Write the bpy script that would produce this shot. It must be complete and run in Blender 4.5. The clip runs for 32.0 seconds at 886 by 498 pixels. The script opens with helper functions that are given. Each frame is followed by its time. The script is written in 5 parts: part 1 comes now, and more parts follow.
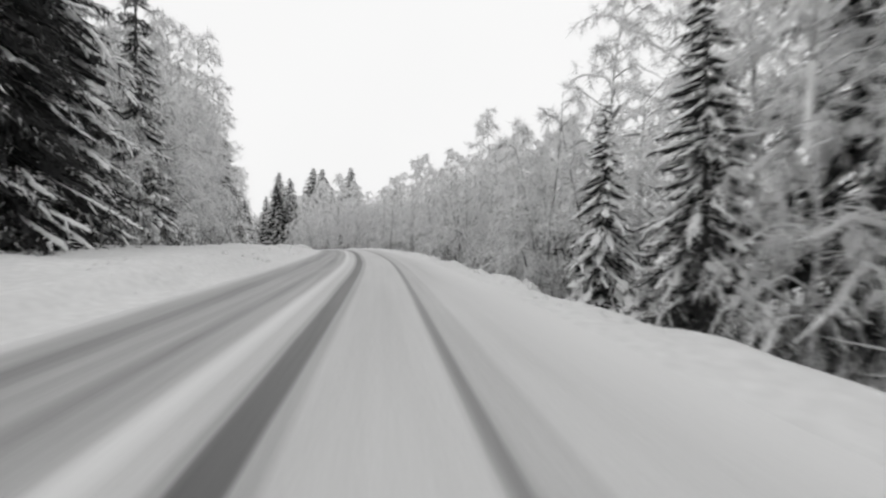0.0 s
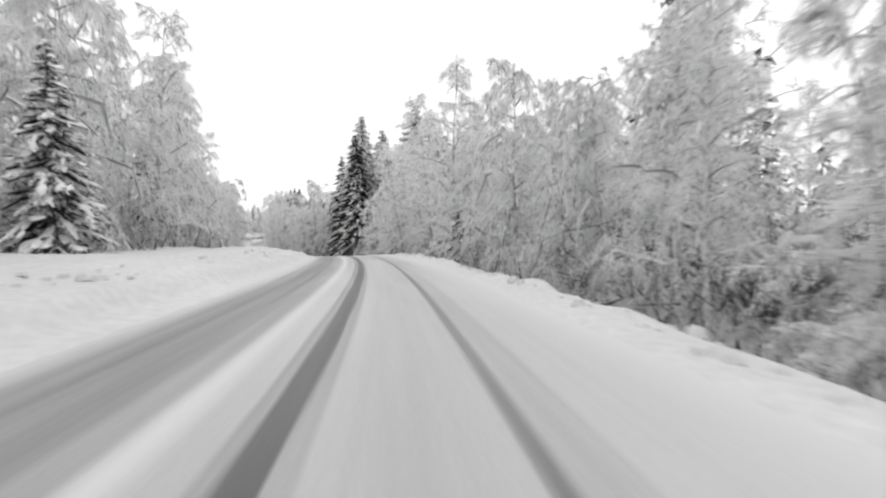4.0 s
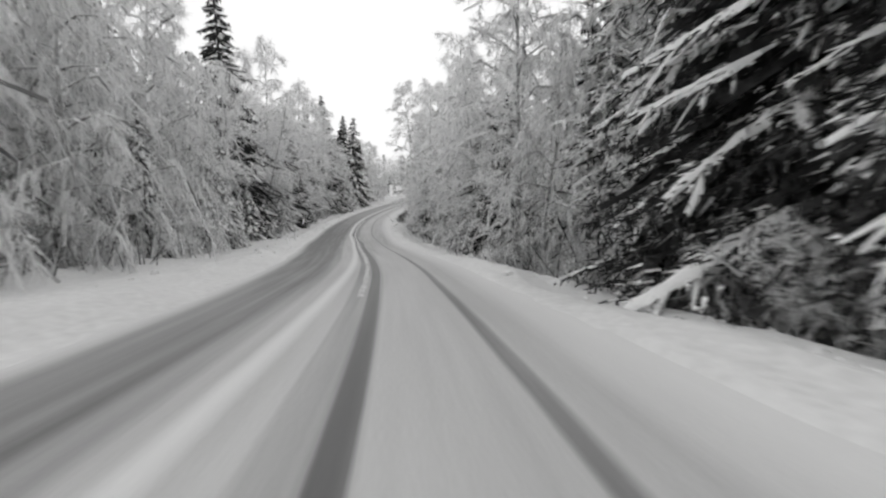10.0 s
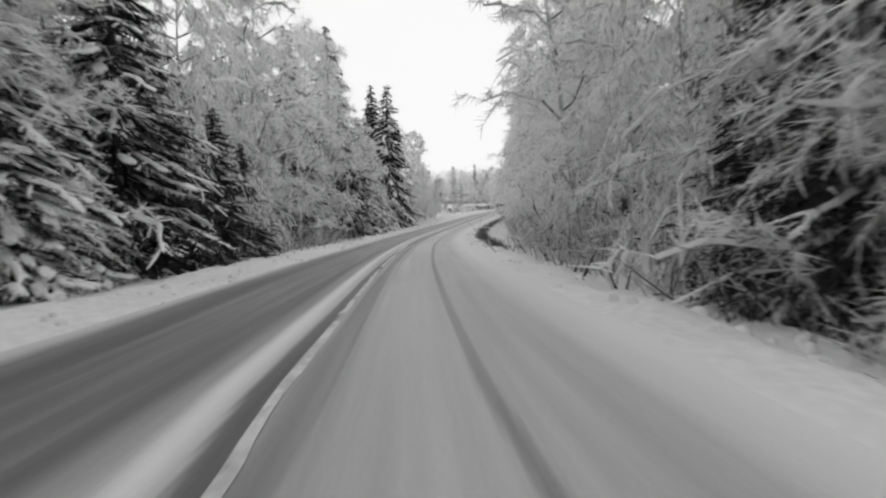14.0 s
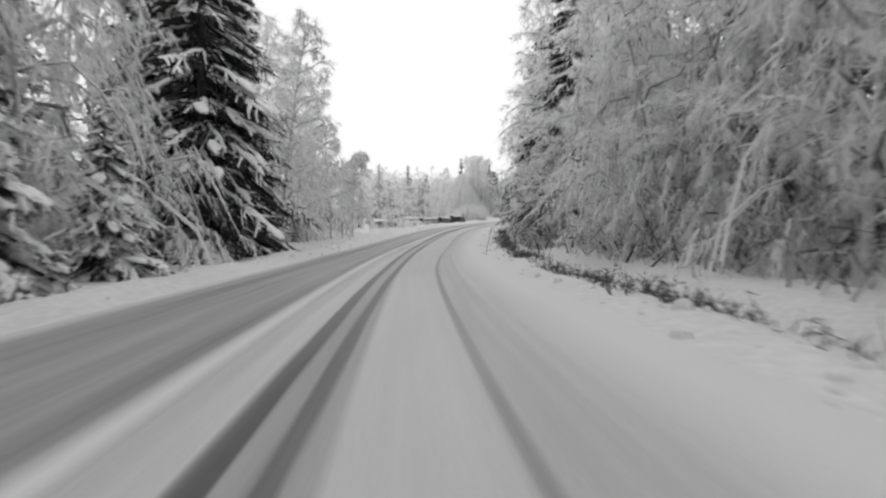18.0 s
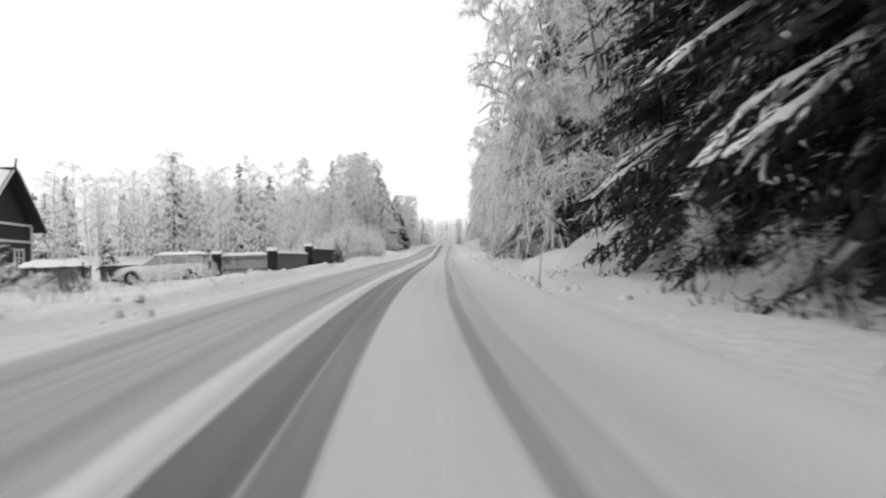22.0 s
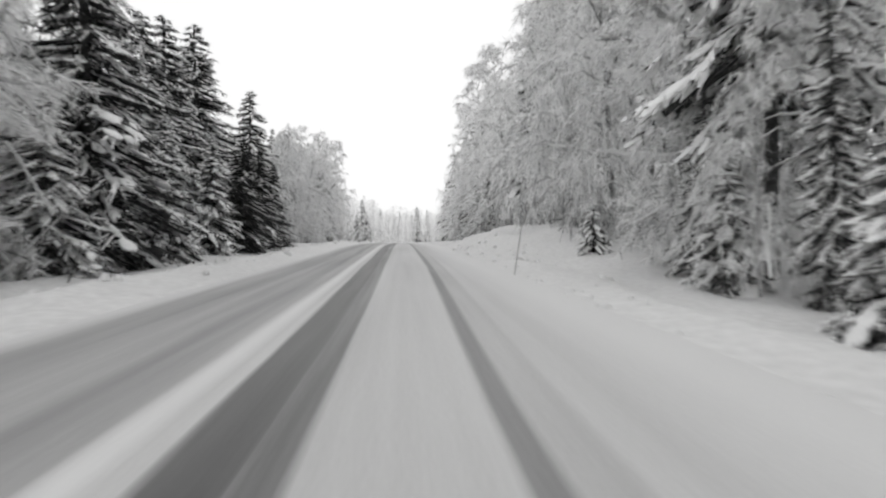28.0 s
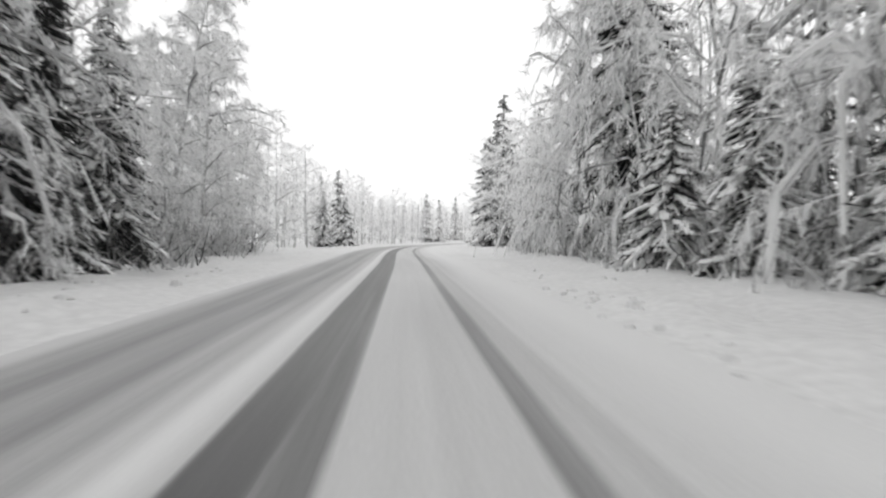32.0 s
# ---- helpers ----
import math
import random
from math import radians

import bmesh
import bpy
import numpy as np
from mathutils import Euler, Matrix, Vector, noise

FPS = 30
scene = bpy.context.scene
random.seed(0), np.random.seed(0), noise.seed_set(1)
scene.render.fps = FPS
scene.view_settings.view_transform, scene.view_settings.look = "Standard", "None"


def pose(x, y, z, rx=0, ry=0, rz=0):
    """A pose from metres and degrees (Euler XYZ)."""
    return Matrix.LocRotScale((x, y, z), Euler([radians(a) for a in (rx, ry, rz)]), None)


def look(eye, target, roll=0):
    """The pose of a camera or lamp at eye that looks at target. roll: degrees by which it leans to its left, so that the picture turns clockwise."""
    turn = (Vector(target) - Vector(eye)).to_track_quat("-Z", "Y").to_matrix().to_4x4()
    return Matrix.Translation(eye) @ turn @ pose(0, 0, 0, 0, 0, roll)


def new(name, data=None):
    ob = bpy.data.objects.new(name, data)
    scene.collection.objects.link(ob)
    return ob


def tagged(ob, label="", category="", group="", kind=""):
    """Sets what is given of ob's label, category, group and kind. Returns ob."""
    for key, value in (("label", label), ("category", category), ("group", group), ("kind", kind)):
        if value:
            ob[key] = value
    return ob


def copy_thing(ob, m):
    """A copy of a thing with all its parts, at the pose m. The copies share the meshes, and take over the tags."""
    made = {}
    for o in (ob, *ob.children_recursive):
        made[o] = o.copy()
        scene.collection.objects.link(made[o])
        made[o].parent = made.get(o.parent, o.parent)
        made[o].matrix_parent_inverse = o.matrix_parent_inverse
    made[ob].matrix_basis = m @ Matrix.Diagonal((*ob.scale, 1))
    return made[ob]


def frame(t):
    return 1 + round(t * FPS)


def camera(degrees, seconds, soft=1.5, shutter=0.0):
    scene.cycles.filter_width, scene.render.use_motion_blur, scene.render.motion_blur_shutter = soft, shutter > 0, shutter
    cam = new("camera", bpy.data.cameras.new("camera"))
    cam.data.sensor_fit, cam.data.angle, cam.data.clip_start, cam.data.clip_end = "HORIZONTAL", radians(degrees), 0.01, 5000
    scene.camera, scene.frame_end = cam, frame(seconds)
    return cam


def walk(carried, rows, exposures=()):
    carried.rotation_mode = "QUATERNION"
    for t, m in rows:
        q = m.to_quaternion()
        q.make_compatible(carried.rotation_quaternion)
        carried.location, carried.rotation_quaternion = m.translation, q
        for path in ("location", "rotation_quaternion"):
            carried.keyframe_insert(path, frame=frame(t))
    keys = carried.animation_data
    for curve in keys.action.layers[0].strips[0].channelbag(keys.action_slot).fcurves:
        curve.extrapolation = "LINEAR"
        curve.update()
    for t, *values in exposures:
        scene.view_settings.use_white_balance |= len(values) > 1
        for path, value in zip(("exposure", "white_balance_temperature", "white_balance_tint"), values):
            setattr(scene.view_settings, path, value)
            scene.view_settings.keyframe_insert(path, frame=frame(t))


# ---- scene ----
EXPOSURE, SKY, SUN = -0.04, 1.12, 0.14
FOV = 75.0
cam = camera(FOV, 32.0, soft=2.2, shutter=0.32)
# the drive, every half second: seconds, x, y, z, tilt, lean, turn
ROWS = [
    (0.0, -0.00, -0.00, -0.000, 87.80, 0.00, 0.00), (0.5, -0.95, 9.45, -0.171, 87.90, -0.25, 1.41),
    (1.0, -2.04, 19.01, -0.342, 87.70, -0.19, 2.81), (1.5, -3.25, 28.21, -0.511, 87.60, 0.25, 3.79),
    (2.0, -4.64, 37.32, -0.685, 87.51, 0.59, 4.88), (2.5, -6.24, 46.13, -0.873, 87.41, 0.63, 5.98),
    (3.0, -8.03, 54.86, -1.094, 87.22, 0.40, 7.79), (3.5, -10.08, 63.15, -1.362, 86.93, 0.29, 10.20),
    (4.0, -12.46, 71.19, -1.668, 86.65, 0.03, 11.84), (4.5, -14.98, 79.22, -1.993, 86.36, -0.26, 13.39),
    (5.0, -17.57, 87.22, -2.328, 86.08, -0.54, 14.88), (5.5, -20.31, 95.20, -2.682, 85.80, -0.80, 16.36),
    (6.0, -23.37, 102.89, -3.063, 85.58, -0.90, 17.67), (6.5, -26.53, 110.13, -3.476, 85.37, -1.01, 18.98),
    (7.0, -29.83, 117.31, -3.939, 85.05, -0.80, 20.37), (7.5, -33.25, 124.23, -4.485, 84.64, -0.88, 22.08),
    (8.0, -36.74, 130.98, -5.109, 83.83, -0.95, 23.79), (8.5, -40.27, 137.39, -5.770, 83.33, -1.03, 25.40),
    (9.0, -44.01, 143.67, -6.433, 82.82, -0.91, 27.00), (9.5, -47.72, 149.70, -7.085, 82.73, -0.71, 28.39),
    (10.0, -51.50, 155.50, -7.722, 82.93, -0.31, 29.66), (10.5, -55.23, 161.00, -8.343, 83.13, -0.15, 30.45),
    (11.0, -58.98, 166.33, -8.950, 83.14, 0.11, 31.24), (11.5, -62.79, 171.42, -9.544, 82.94, -0.03, 32.15),
    (12.0, -66.66, 176.43, -10.116, 83.05, 0.36, 33.32), (12.5, -70.48, 181.26, -10.640, 83.96, 0.74, 34.30),
    (13.0, -74.34, 186.00, -11.082, 84.76, 0.97, 34.78), (13.5, -78.06, 190.56, -11.436, 85.36, 1.03, 34.28),
    (14.0, -81.71, 195.20, -11.719, 85.85, 1.50, 33.84), (14.5, -85.31, 199.87, -11.955, 86.25, 2.08, 33.50),
    (15.0, -89.03, 204.93, -12.172, 86.22, 1.65, 32.75), (15.5, -92.83, 210.22, -12.392, 86.11, 1.06, 31.95),
    (16.0, -96.67, 215.61, -12.620, 86.02, 0.46, 31.10), (16.5, -100.62, 221.25, -12.848, 86.00, 0.00, 30.15),
    (17.0, -104.68, 227.30, -13.047, 86.50, 0.39, 28.52), (17.5, -108.52, 233.37, -13.187, 87.61, 0.59, 27.10),
    (18.0, -112.24, 239.57, -13.280, 88.01, 0.60, 25.80), (18.5, -115.69, 245.72, -13.351, 88.22, 0.92, 24.68),
    (19.0, -119.06, 252.00, -13.385, 88.53, 1.62, 23.22), (19.5, -122.22, 258.24, -13.358, 88.84, 1.90, 21.40),
    (20.0, -125.18, 264.54, -13.270, 89.47, 1.66, 19.41), (20.5, -127.90, 270.81, -13.124, 89.99, 1.44, 17.62),
    (21.0, -130.43, 277.31, -12.921, 90.32, 1.43, 16.02), (21.5, -132.74, 283.83, -12.666, 90.64, 1.43, 14.62),
    (22.0, -134.95, 290.57, -12.365, 91.27, 1.74, 13.30), (22.5, -136.95, 297.24, -12.065, 91.39, 1.27, 12.23),
    (23.0, -138.73, 303.75, -11.817, 90.52, 1.18, 10.83), (23.5, -140.32, 310.06, -11.623, 90.06, 0.99, 9.44),
    (24.0, -141.82, 316.53, -11.468, 89.69, 0.79, 7.95), (24.5, -143.26, 323.04, -11.340, 89.33, 0.51, 6.67),
    (25.0, -144.75, 329.74, -11.221, 89.03, 0.69, 6.46), (25.5, -146.21, 336.32, -11.085, 89.32, 0.73, 7.05),
    (26.0, -147.68, 342.95, -10.915, 89.63, 0.63, 7.44), (26.5, -149.17, 349.64, -10.706, 89.95, 0.50, 7.81),
    (27.0, -150.67, 356.37, -10.465, 90.27, 0.36, 8.15), (27.5, -152.17, 363.20, -10.186, 90.60, 0.20, 8.44),
    (28.0, -153.68, 370.09, -9.870, 91.00, -0.10, 8.44), (28.5, -155.14, 376.75, -9.523, 91.40, -0.30, 8.34),
    (29.0, -156.56, 383.44, -9.149, 91.80, 0.10, 8.24), (29.5, -157.93, 389.95, -8.760, 92.00, -0.10, 8.34),
    (30.0, -159.39, 396.44, -8.397, 91.90, -0.20, 8.44), (30.5, -160.86, 402.79, -8.088, 91.40, -0.50, 8.54),
    (31.0, -162.36, 409.15, -7.827, 91.20, -0.60, 8.64), (31.5, -163.78, 415.33, -7.594, 90.90, -0.70, 8.83),
    (32.0, -165.21, 421.64, -7.379, 90.60, -0.80, 8.83)]
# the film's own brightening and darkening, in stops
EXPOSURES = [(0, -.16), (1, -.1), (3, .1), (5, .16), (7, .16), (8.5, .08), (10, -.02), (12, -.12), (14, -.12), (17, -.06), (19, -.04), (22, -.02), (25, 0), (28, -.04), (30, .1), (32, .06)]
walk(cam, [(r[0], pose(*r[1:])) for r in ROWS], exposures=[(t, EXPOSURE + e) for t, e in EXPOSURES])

# ---- world: an overcast winter sky ----
SUN_ELEVATION, SUN_TURN = 24.0, 200.0
world = bpy.data.worlds.new("overcast_sky")
scene.world = world
world.use_nodes = True
nt = world.node_tree
nt.nodes.clear()
w_out = nt.nodes.new("ShaderNodeOutputWorld")
w_bg = nt.nodes.new("ShaderNodeBackground")
w_sky = nt.nodes.new("ShaderNodeTexSky")
w_sky.sky_type = "NISHITA"
w_sky.sun_disc = False
w_sky.sun_elevation, w_sky.sun_rotation = radians(SUN_ELEVATION), radians(SUN_TURN)
w_sky.dust_density = 6.0
w_bw = nt.nodes.new("ShaderNodeRGBToBW")
w_scale = nt.nodes.new("ShaderNodeMath")
w_scale.operation = "MULTIPLY"
w_scale.inputs[1].default_value = 0.004
w_cloud = nt.nodes.new("ShaderNodeTexNoise")
w_cloud.inputs["Scale"].default_value = 1.3
w_cloud.inputs["Detail"].default_value = 3.0
w_range = nt.nodes.new("ShaderNodeMapRange")
w_range.inputs["To Min"].default_value = 0.90
w_range.inputs["To Max"].default_value = 0.99
w_add = nt.nodes.new("ShaderNodeMath")
w_add.operation = "ADD"
nt.links.new(w_sky.outputs[0], w_bw.inputs[0])
nt.links.new(w_bw.outputs[0], w_scale.inputs[0])
nt.links.new(w_cloud.outputs["Fac"], w_range.inputs["Value"])
nt.links.new(w_scale.outputs[0], w_add.inputs[0])
nt.links.new(w_range.outputs[0], w_add.inputs[1])
nt.links.new(w_add.outputs[0], w_bg.inputs["Color"])
w_bg.inputs["Strength"].default_value = SKY
nt.links.new(w_bg.outputs[0], w_out.inputs[0])

sun = bpy.data.lights.new("sun", "SUN")
sun.energy, sun.angle = SUN, radians(30)
sun_ob = new("sun", sun)
sun_ob.matrix_world = look((0, 0, 60), (math.sin(radians(SUN_TURN)) * -60, math.cos(radians(SUN_TURN)) * -60,
                                        60 - 60 * math.tan(radians(SUN_ELEVATION))))


# ---- materials ----
def material(name, rough=0.8, metal=0.0):
    m = bpy.data.materials.new(name)
    m.use_nodes = True
    b = m.node_tree.nodes["Principled BSDF"]
    b.inputs["Roughness"].default_value, b.inputs["Metallic"].default_value = rough, metal
    b.inputs["Specular IOR Level"].default_value = 0.25
    return m, m.node_tree, b


def grey(v):
    return (v, v, v, 1.0)


def noise_node(t, scale, detail=4.0, coord="Object", stretch=(1, 1, 1)):
    tc = t.nodes.new("ShaderNodeTexCoord")
    mp = t.nodes.new("ShaderNodeMapping")
    mp.inputs["Scale"].default_value = stretch
    n = t.nodes.new("ShaderNodeTexNoise")
    n.inputs["Scale"].default_value, n.inputs["Detail"].default_value = scale, detail
    t.links.new(tc.outputs[coord], mp.inputs[0])
    t.links.new(mp.outputs[0], n.inputs["Vector"])
    return n.outputs["Fac"]


def ramp(t, fac, stops):
    r = t.nodes.new("ShaderNodeValToRGB")
    while len(r.color_ramp.elements) < len(stops):
        r.color_ramp.elements.new(0.5)
    for e, (p, v) in zip(r.color_ramp.elements, stops):
        e.position, e.color = p, grey(v)
    t.links.new(fac, r.inputs[0])
    return r.outputs[0]


def bump(t, b, height, strength, distance):
    n = t.nodes.new("ShaderNodeBump")
    n.inputs["Strength"].default_value, n.inputs["Distance"].default_value = strength, distance
    t.links.new(height, n.inputs["Height"])
    t.links.new(n.outputs[0], b.inputs["Normal"])


def blend(t, fac, a, b, kind="MIX"):
    m = t.nodes.new("ShaderNodeMix")
    m.data_type, m.blend_type = "RGBA", kind
    for value, socket in ((fac, 0), (a, 6), (b, 7)):
        if isinstance(value, (int, float)):
            m.inputs[socket].default_value = value if socket == 0 else grey(value)
        else:
            t.links.new(value, m.inputs[socket])
    return m.outputs[2]


def mottled(name, low, high, scale, rough=0.8, metal=0.0, fine=0.0, stretch=(1, 1, 1), relief=0.3, depth=0.01):
    m, t, b = material(name, rough, metal)
    n = noise_node(t, scale, 5.0, stretch=stretch)
    c = ramp(t, n, [(0.3, low), (0.7, high)])
    if fine:
        c = blend(t, 0.5, c, ramp(t, noise_node(t, fine, 3.0), [(0.3, low), (0.7, high)]))
    t.links.new(c, b.inputs["Base Color"])
    if relief:
        bump(t, b, n, relief, depth)
    return m


def snowy_top(name, low, high, scale, snow=0.82, start=0.25, end=0.75):
    """Bark, boards and metal with snow lying where they face up."""
    m, t, b = material(name, 0.85)
    c = ramp(t, noise_node(t, scale, 5.0), [(0.3, low), (0.7, high)])
    g = t.nodes.new("ShaderNodeNewGeometry")
    sep = t.nodes.new("ShaderNodeSeparateXYZ")
    t.links.new(g.outputs["Normal"], sep.inputs[0])
    wob = t.nodes.new("ShaderNodeMath")
    wob.operation = "MULTIPLY_ADD"
    t.links.new(noise_node(t, scale * 0.7, 2.0), wob.inputs[0])
    wob.inputs[1].default_value = 0.8
    t.links.new(sep.outputs[2], wob.inputs[2])
    t.links.new(blend(t, ramp(t, wob.outputs[0], [(start + 0.4, 0.0), (min(end + 0.4, 1.0), 1.0)]), c, snow), b.inputs["Base Color"])
    return m


def snow_ground():
    m, t, b = material("snow_ground", 0.75)
    big = noise_node(t, 0.25, 4.0)
    fine = noise_node(t, 6.0, 6.0)
    c = blend(t, 0.5, ramp(t, big, [(0.3, 0.62), (0.7, 0.74)]), ramp(t, fine, [(0.3, 0.56), (0.7, 0.80)]))
    t.links.new(c, b.inputs["Base Color"])
    bump(t, b, blend(t, 0.4, fine, noise_node(t, 1.3, 4.0)), 0.45, 0.10)
    return m


def road_surface():
    m, t, b = material("packed_snow_road", 0.7)
    at = t.nodes.new("ShaderNodeAttribute")
    at.attribute_name = "wear"
    uv = t.nodes.new("ShaderNodeUVMap")
    uv.uv_map = "lane"
    def along(scale, sx, sy, detail=4.0):
        mp = t.nodes.new("ShaderNodeMapping")
        mp.inputs["Scale"].default_value = (sx, sy, 1)
        n = t.nodes.new("ShaderNodeTexNoise")
        n.inputs["Scale"].default_value, n.inputs["Detail"].default_value = scale, detail
        t.links.new(uv.outputs[0], mp.inputs[0])
        t.links.new(mp.outputs[0], n.inputs["Vector"])
        return n.outputs["Fac"]
    streak = along(5.0, 1.0, 0.025, 4.0)
    patch = along(0.8, 1.0, 0.18, 4.0)
    grit = along(30.0, 1.0, 0.6, 3.0)

    def add_to(value, factor, base):
        n = t.nodes.new("ShaderNodeMath")
        n.operation = "MULTIPLY_ADD"
        t.links.new(value, n.inputs[0])
        n.inputs[1].default_value = factor
        if isinstance(base, float):
            n.inputs[2].default_value = base
        else:
            t.links.new(base, n.inputs[2])
        return n.outputs[0]
    # streaks show only where the snow is worn, so that the clean snow stays even
    worn = add_to(at.outputs["Fac"], 1.0, add_to(patch, 0.10, -0.05))
    uneven = t.nodes.new("ShaderNodeMath")
    uneven.operation = "MULTIPLY"
    t.links.new(add_to(streak, 1.0, -0.5), uneven.inputs[0])
    t.links.new(add_to(at.outputs["Fac"], 0.62, 0.0), uneven.inputs[1])
    worn = add_to(uneven.outputs[0], 1.0, worn)
    c = ramp(t, worn, [(0.0, 0.68), (0.16, 0.57), (0.42, 0.32), (0.66, 0.14), (1.0, 0.05)])
    c = blend(t, 0.10, c, ramp(t, grit, [(0.3, 0.25), (0.7, 0.8)]), "OVERLAY")
    t.links.new(c, b.inputs["Base Color"])
    t.links.new(ramp(t, at.outputs["Fac"], [(0.2, 0.7), (0.9, 0.45)]), b.inputs["Roughness"])
    b.inputs["Specular IOR Level"].default_value = 0.35
    bump(t, b, blend(t, 0.5, grit, streak), 0.25, 0.02)
    return m


def needles(name, low, high, bare):
    m, t, b = material(name, 0.75)
    info = t.nodes.new("ShaderNodeNewGeometry")
    c = ramp(t, info.outputs["Random Per Island"], [(0.0, low), (bare, high), (min(bare + 0.15, 0.97), 0.35), (1.0, 0.8)])
    t.links.new(c, b.inputs["Base Color"])
    return m


def frost(name, low, high):
    m, t, b = material(name, 0.8)
    info = t.nodes.new("ShaderNodeNewGeometry")
    c = ramp(t, info.outputs["Random Per Island"], [(0.0, low * 0.4), (0.14, low), (0.35, high * 0.95), (1.0, high)])
    t.links.new(c, b.inputs["Base Color"])
    lit = t.nodes.new("ShaderNodeBsdfTranslucent")
    t.links.new(c, lit.inputs["Color"])
    mix = t.nodes.new("ShaderNodeMixShader")
    mix.inputs[0].default_value = 0.5
    t.links.new(b.outputs[0], mix.inputs[1])
    t.links.new(lit.outputs[0], mix.inputs[2])
    t.links.new(mix.outputs[0], t.nodes["Material Output"].inputs[0])
    return m


M_GROUND = snow_ground()
M_ROAD = road_surface()
M_SNOW = mottled("tree_snow", 0.80, 0.90, 3.0, 0.7, fine=14.0, relief=0.5, depth=0.05)
M_NEEDLE = needles("snowy_spruce_needles", 0.02, 0.09, 0.55)
M_NEEDLE_DARK = needles("dark_spruce_needles", 0.012, 0.05, 0.78)
M_NEEDLE_DEEP = needles("deep_dark_spruce_needles", 0.010, 0.04, 0.88)
# snow-dusted far needles, paled further: distance haze in the colour
M_NEEDLE_HAZE = needles("frosted_needles", 0.06, 0.26, 0.3)
M_FROST = frost("frosted_twigs", 0.6, 0.97)
# rime on the far twigs, whitened beyond it to paint in haze
M_FROST_HAZE = frost("frosted_twigs_far", 0.9, 0.97)
M_BRUSH = frost("frosted_brushwood", 0.09, 0.62)
# near-black brush colour that carries the wood's inner shade
M_SHADE_BRUSH = frost("bare_thicket", 0.02, 0.11)
# inner twigs of the spruces, near black: crown shade put into the colour
M_CORE_SHADE = mottled("dry_inner_twigs", 0.02, 0.06, 6.0, 0.9, relief=0.0)
M_BARK = snowy_top("dark_bark", 0.03, 0.10, 9.0)
M_LIMB = snowy_top("frosted_limb", 0.09, 0.28, 9.0, 0.85, -0.22, 0.3)
M_WEED = mottled("dry_weeds", 0.04, 0.14, 12.0)

# ---- the road's line: every 30 m from 60 m behind the start, on its surface under the car ----
ROAD = [(5.90, -59.71, -0.08), (2.95, -29.85, -0.62), (-0.00, -0.00, -1.15), (-3.49, 29.88, -1.69), (-9.04, 59.18, -2.38), (-17.81, 87.94, -3.51), (-29.04, 115.63, -4.97), (-43.07, 142.11, -7.42), (-59.59, 167.16, -10.20), (-78.28, 190.84, -12.60), (-96.13, 214.85, -13.74), (-112.39, 239.84, -14.43), (-126.11, 266.61, -14.38), (-136.25, 294.85, -13.32), (-143.49, 324.09, -12.47), (-149.98, 353.27, -11.73), (-156.35, 382.46, -10.36), (-162.97, 411.79, -8.87), (-169.58, 441.10, -7.90), (-176.17, 470.37, -7.00), (-180.72, 500.00, -6.25), (-181.51, 529.97, -5.40), (-178.53, 559.80, -4.50), (-171.82, 589.02, -3.70), (-163.46, 617.83, -3.00), (-155.09, 646.64, -2.40), (-146.73, 675.45, -1.80), (-138.36, 704.26, -1.20), (-130.00, 733.07, -0.60), (-121.63, 761.88, 0.00), (-113.27, 790.69, 0.60), (-104.90, 819.50, 1.20), (-96.54, 848.31, 1.80)]
RP = np.array(ROAD)
RS = np.arange(-60.0, -60.0 + 30.0 * len(ROAD), 30.0)


def line_at(s):
    """The road's middle under the car at s metres: place and the unit vector to the right."""
    x = np.clip((np.asarray(s, float) - RS[0]) / 30.0, 0.0, len(RP) - 1.0001)
    i = x.astype(int)
    f = (x - i)[..., None]
    n = len(RP) - 1
    p0, p1, p2, p3 = RP[np.maximum(i - 1, 0)], RP[i], RP[np.minimum(i + 1, n)], RP[np.minimum(i + 2, n)]
    m1, m2 = (p2 - p0) / 2, (p3 - p1) / 2
    p = (1 + 2 * f) * (1 - f) ** 2 * p1 + f * (1 - f) ** 2 * m1 + f * f * (3 - 2 * f) * p2 + f * f * (f - 1) * m2
    d = (6 * f * f - 6 * f) * (p1 - p2) + (3 * f * f - 4 * f + 1) * m1 + (3 * f * f - 2 * f) * m2
    d = d[..., :2] / np.linalg.norm(d[..., :2], axis=-1, keepdims=True)
    return p, np.stack([d[..., 1], -d[..., 0]], -1)


def hash_noise(x, y, seed=0):
    """Smooth value noise on arrays, -1 to 1."""
    x, y = np.asarray(x, float), np.asarray(y, float)
    xi, yi = np.floor(x), np.floor(y)
    fx, fy = x - xi, y - yi
    fx, fy = fx * fx * (3 - 2 * fx), fy * fy * (3 - 2 * fy)

    def h(a, b):
        v = np.sin(a * 127.1 + b * 311.7 + seed * 74.7) * 43758.5453
        return (v - np.floor(v)) * 2 - 1
    return ((h(xi, yi) * (1 - fx) + h(xi + 1, yi) * fx) * (1 - fy)
            + (h(xi, yi + 1) * (1 - fx) + h(xi + 1, yi + 1) * fx) * fy)


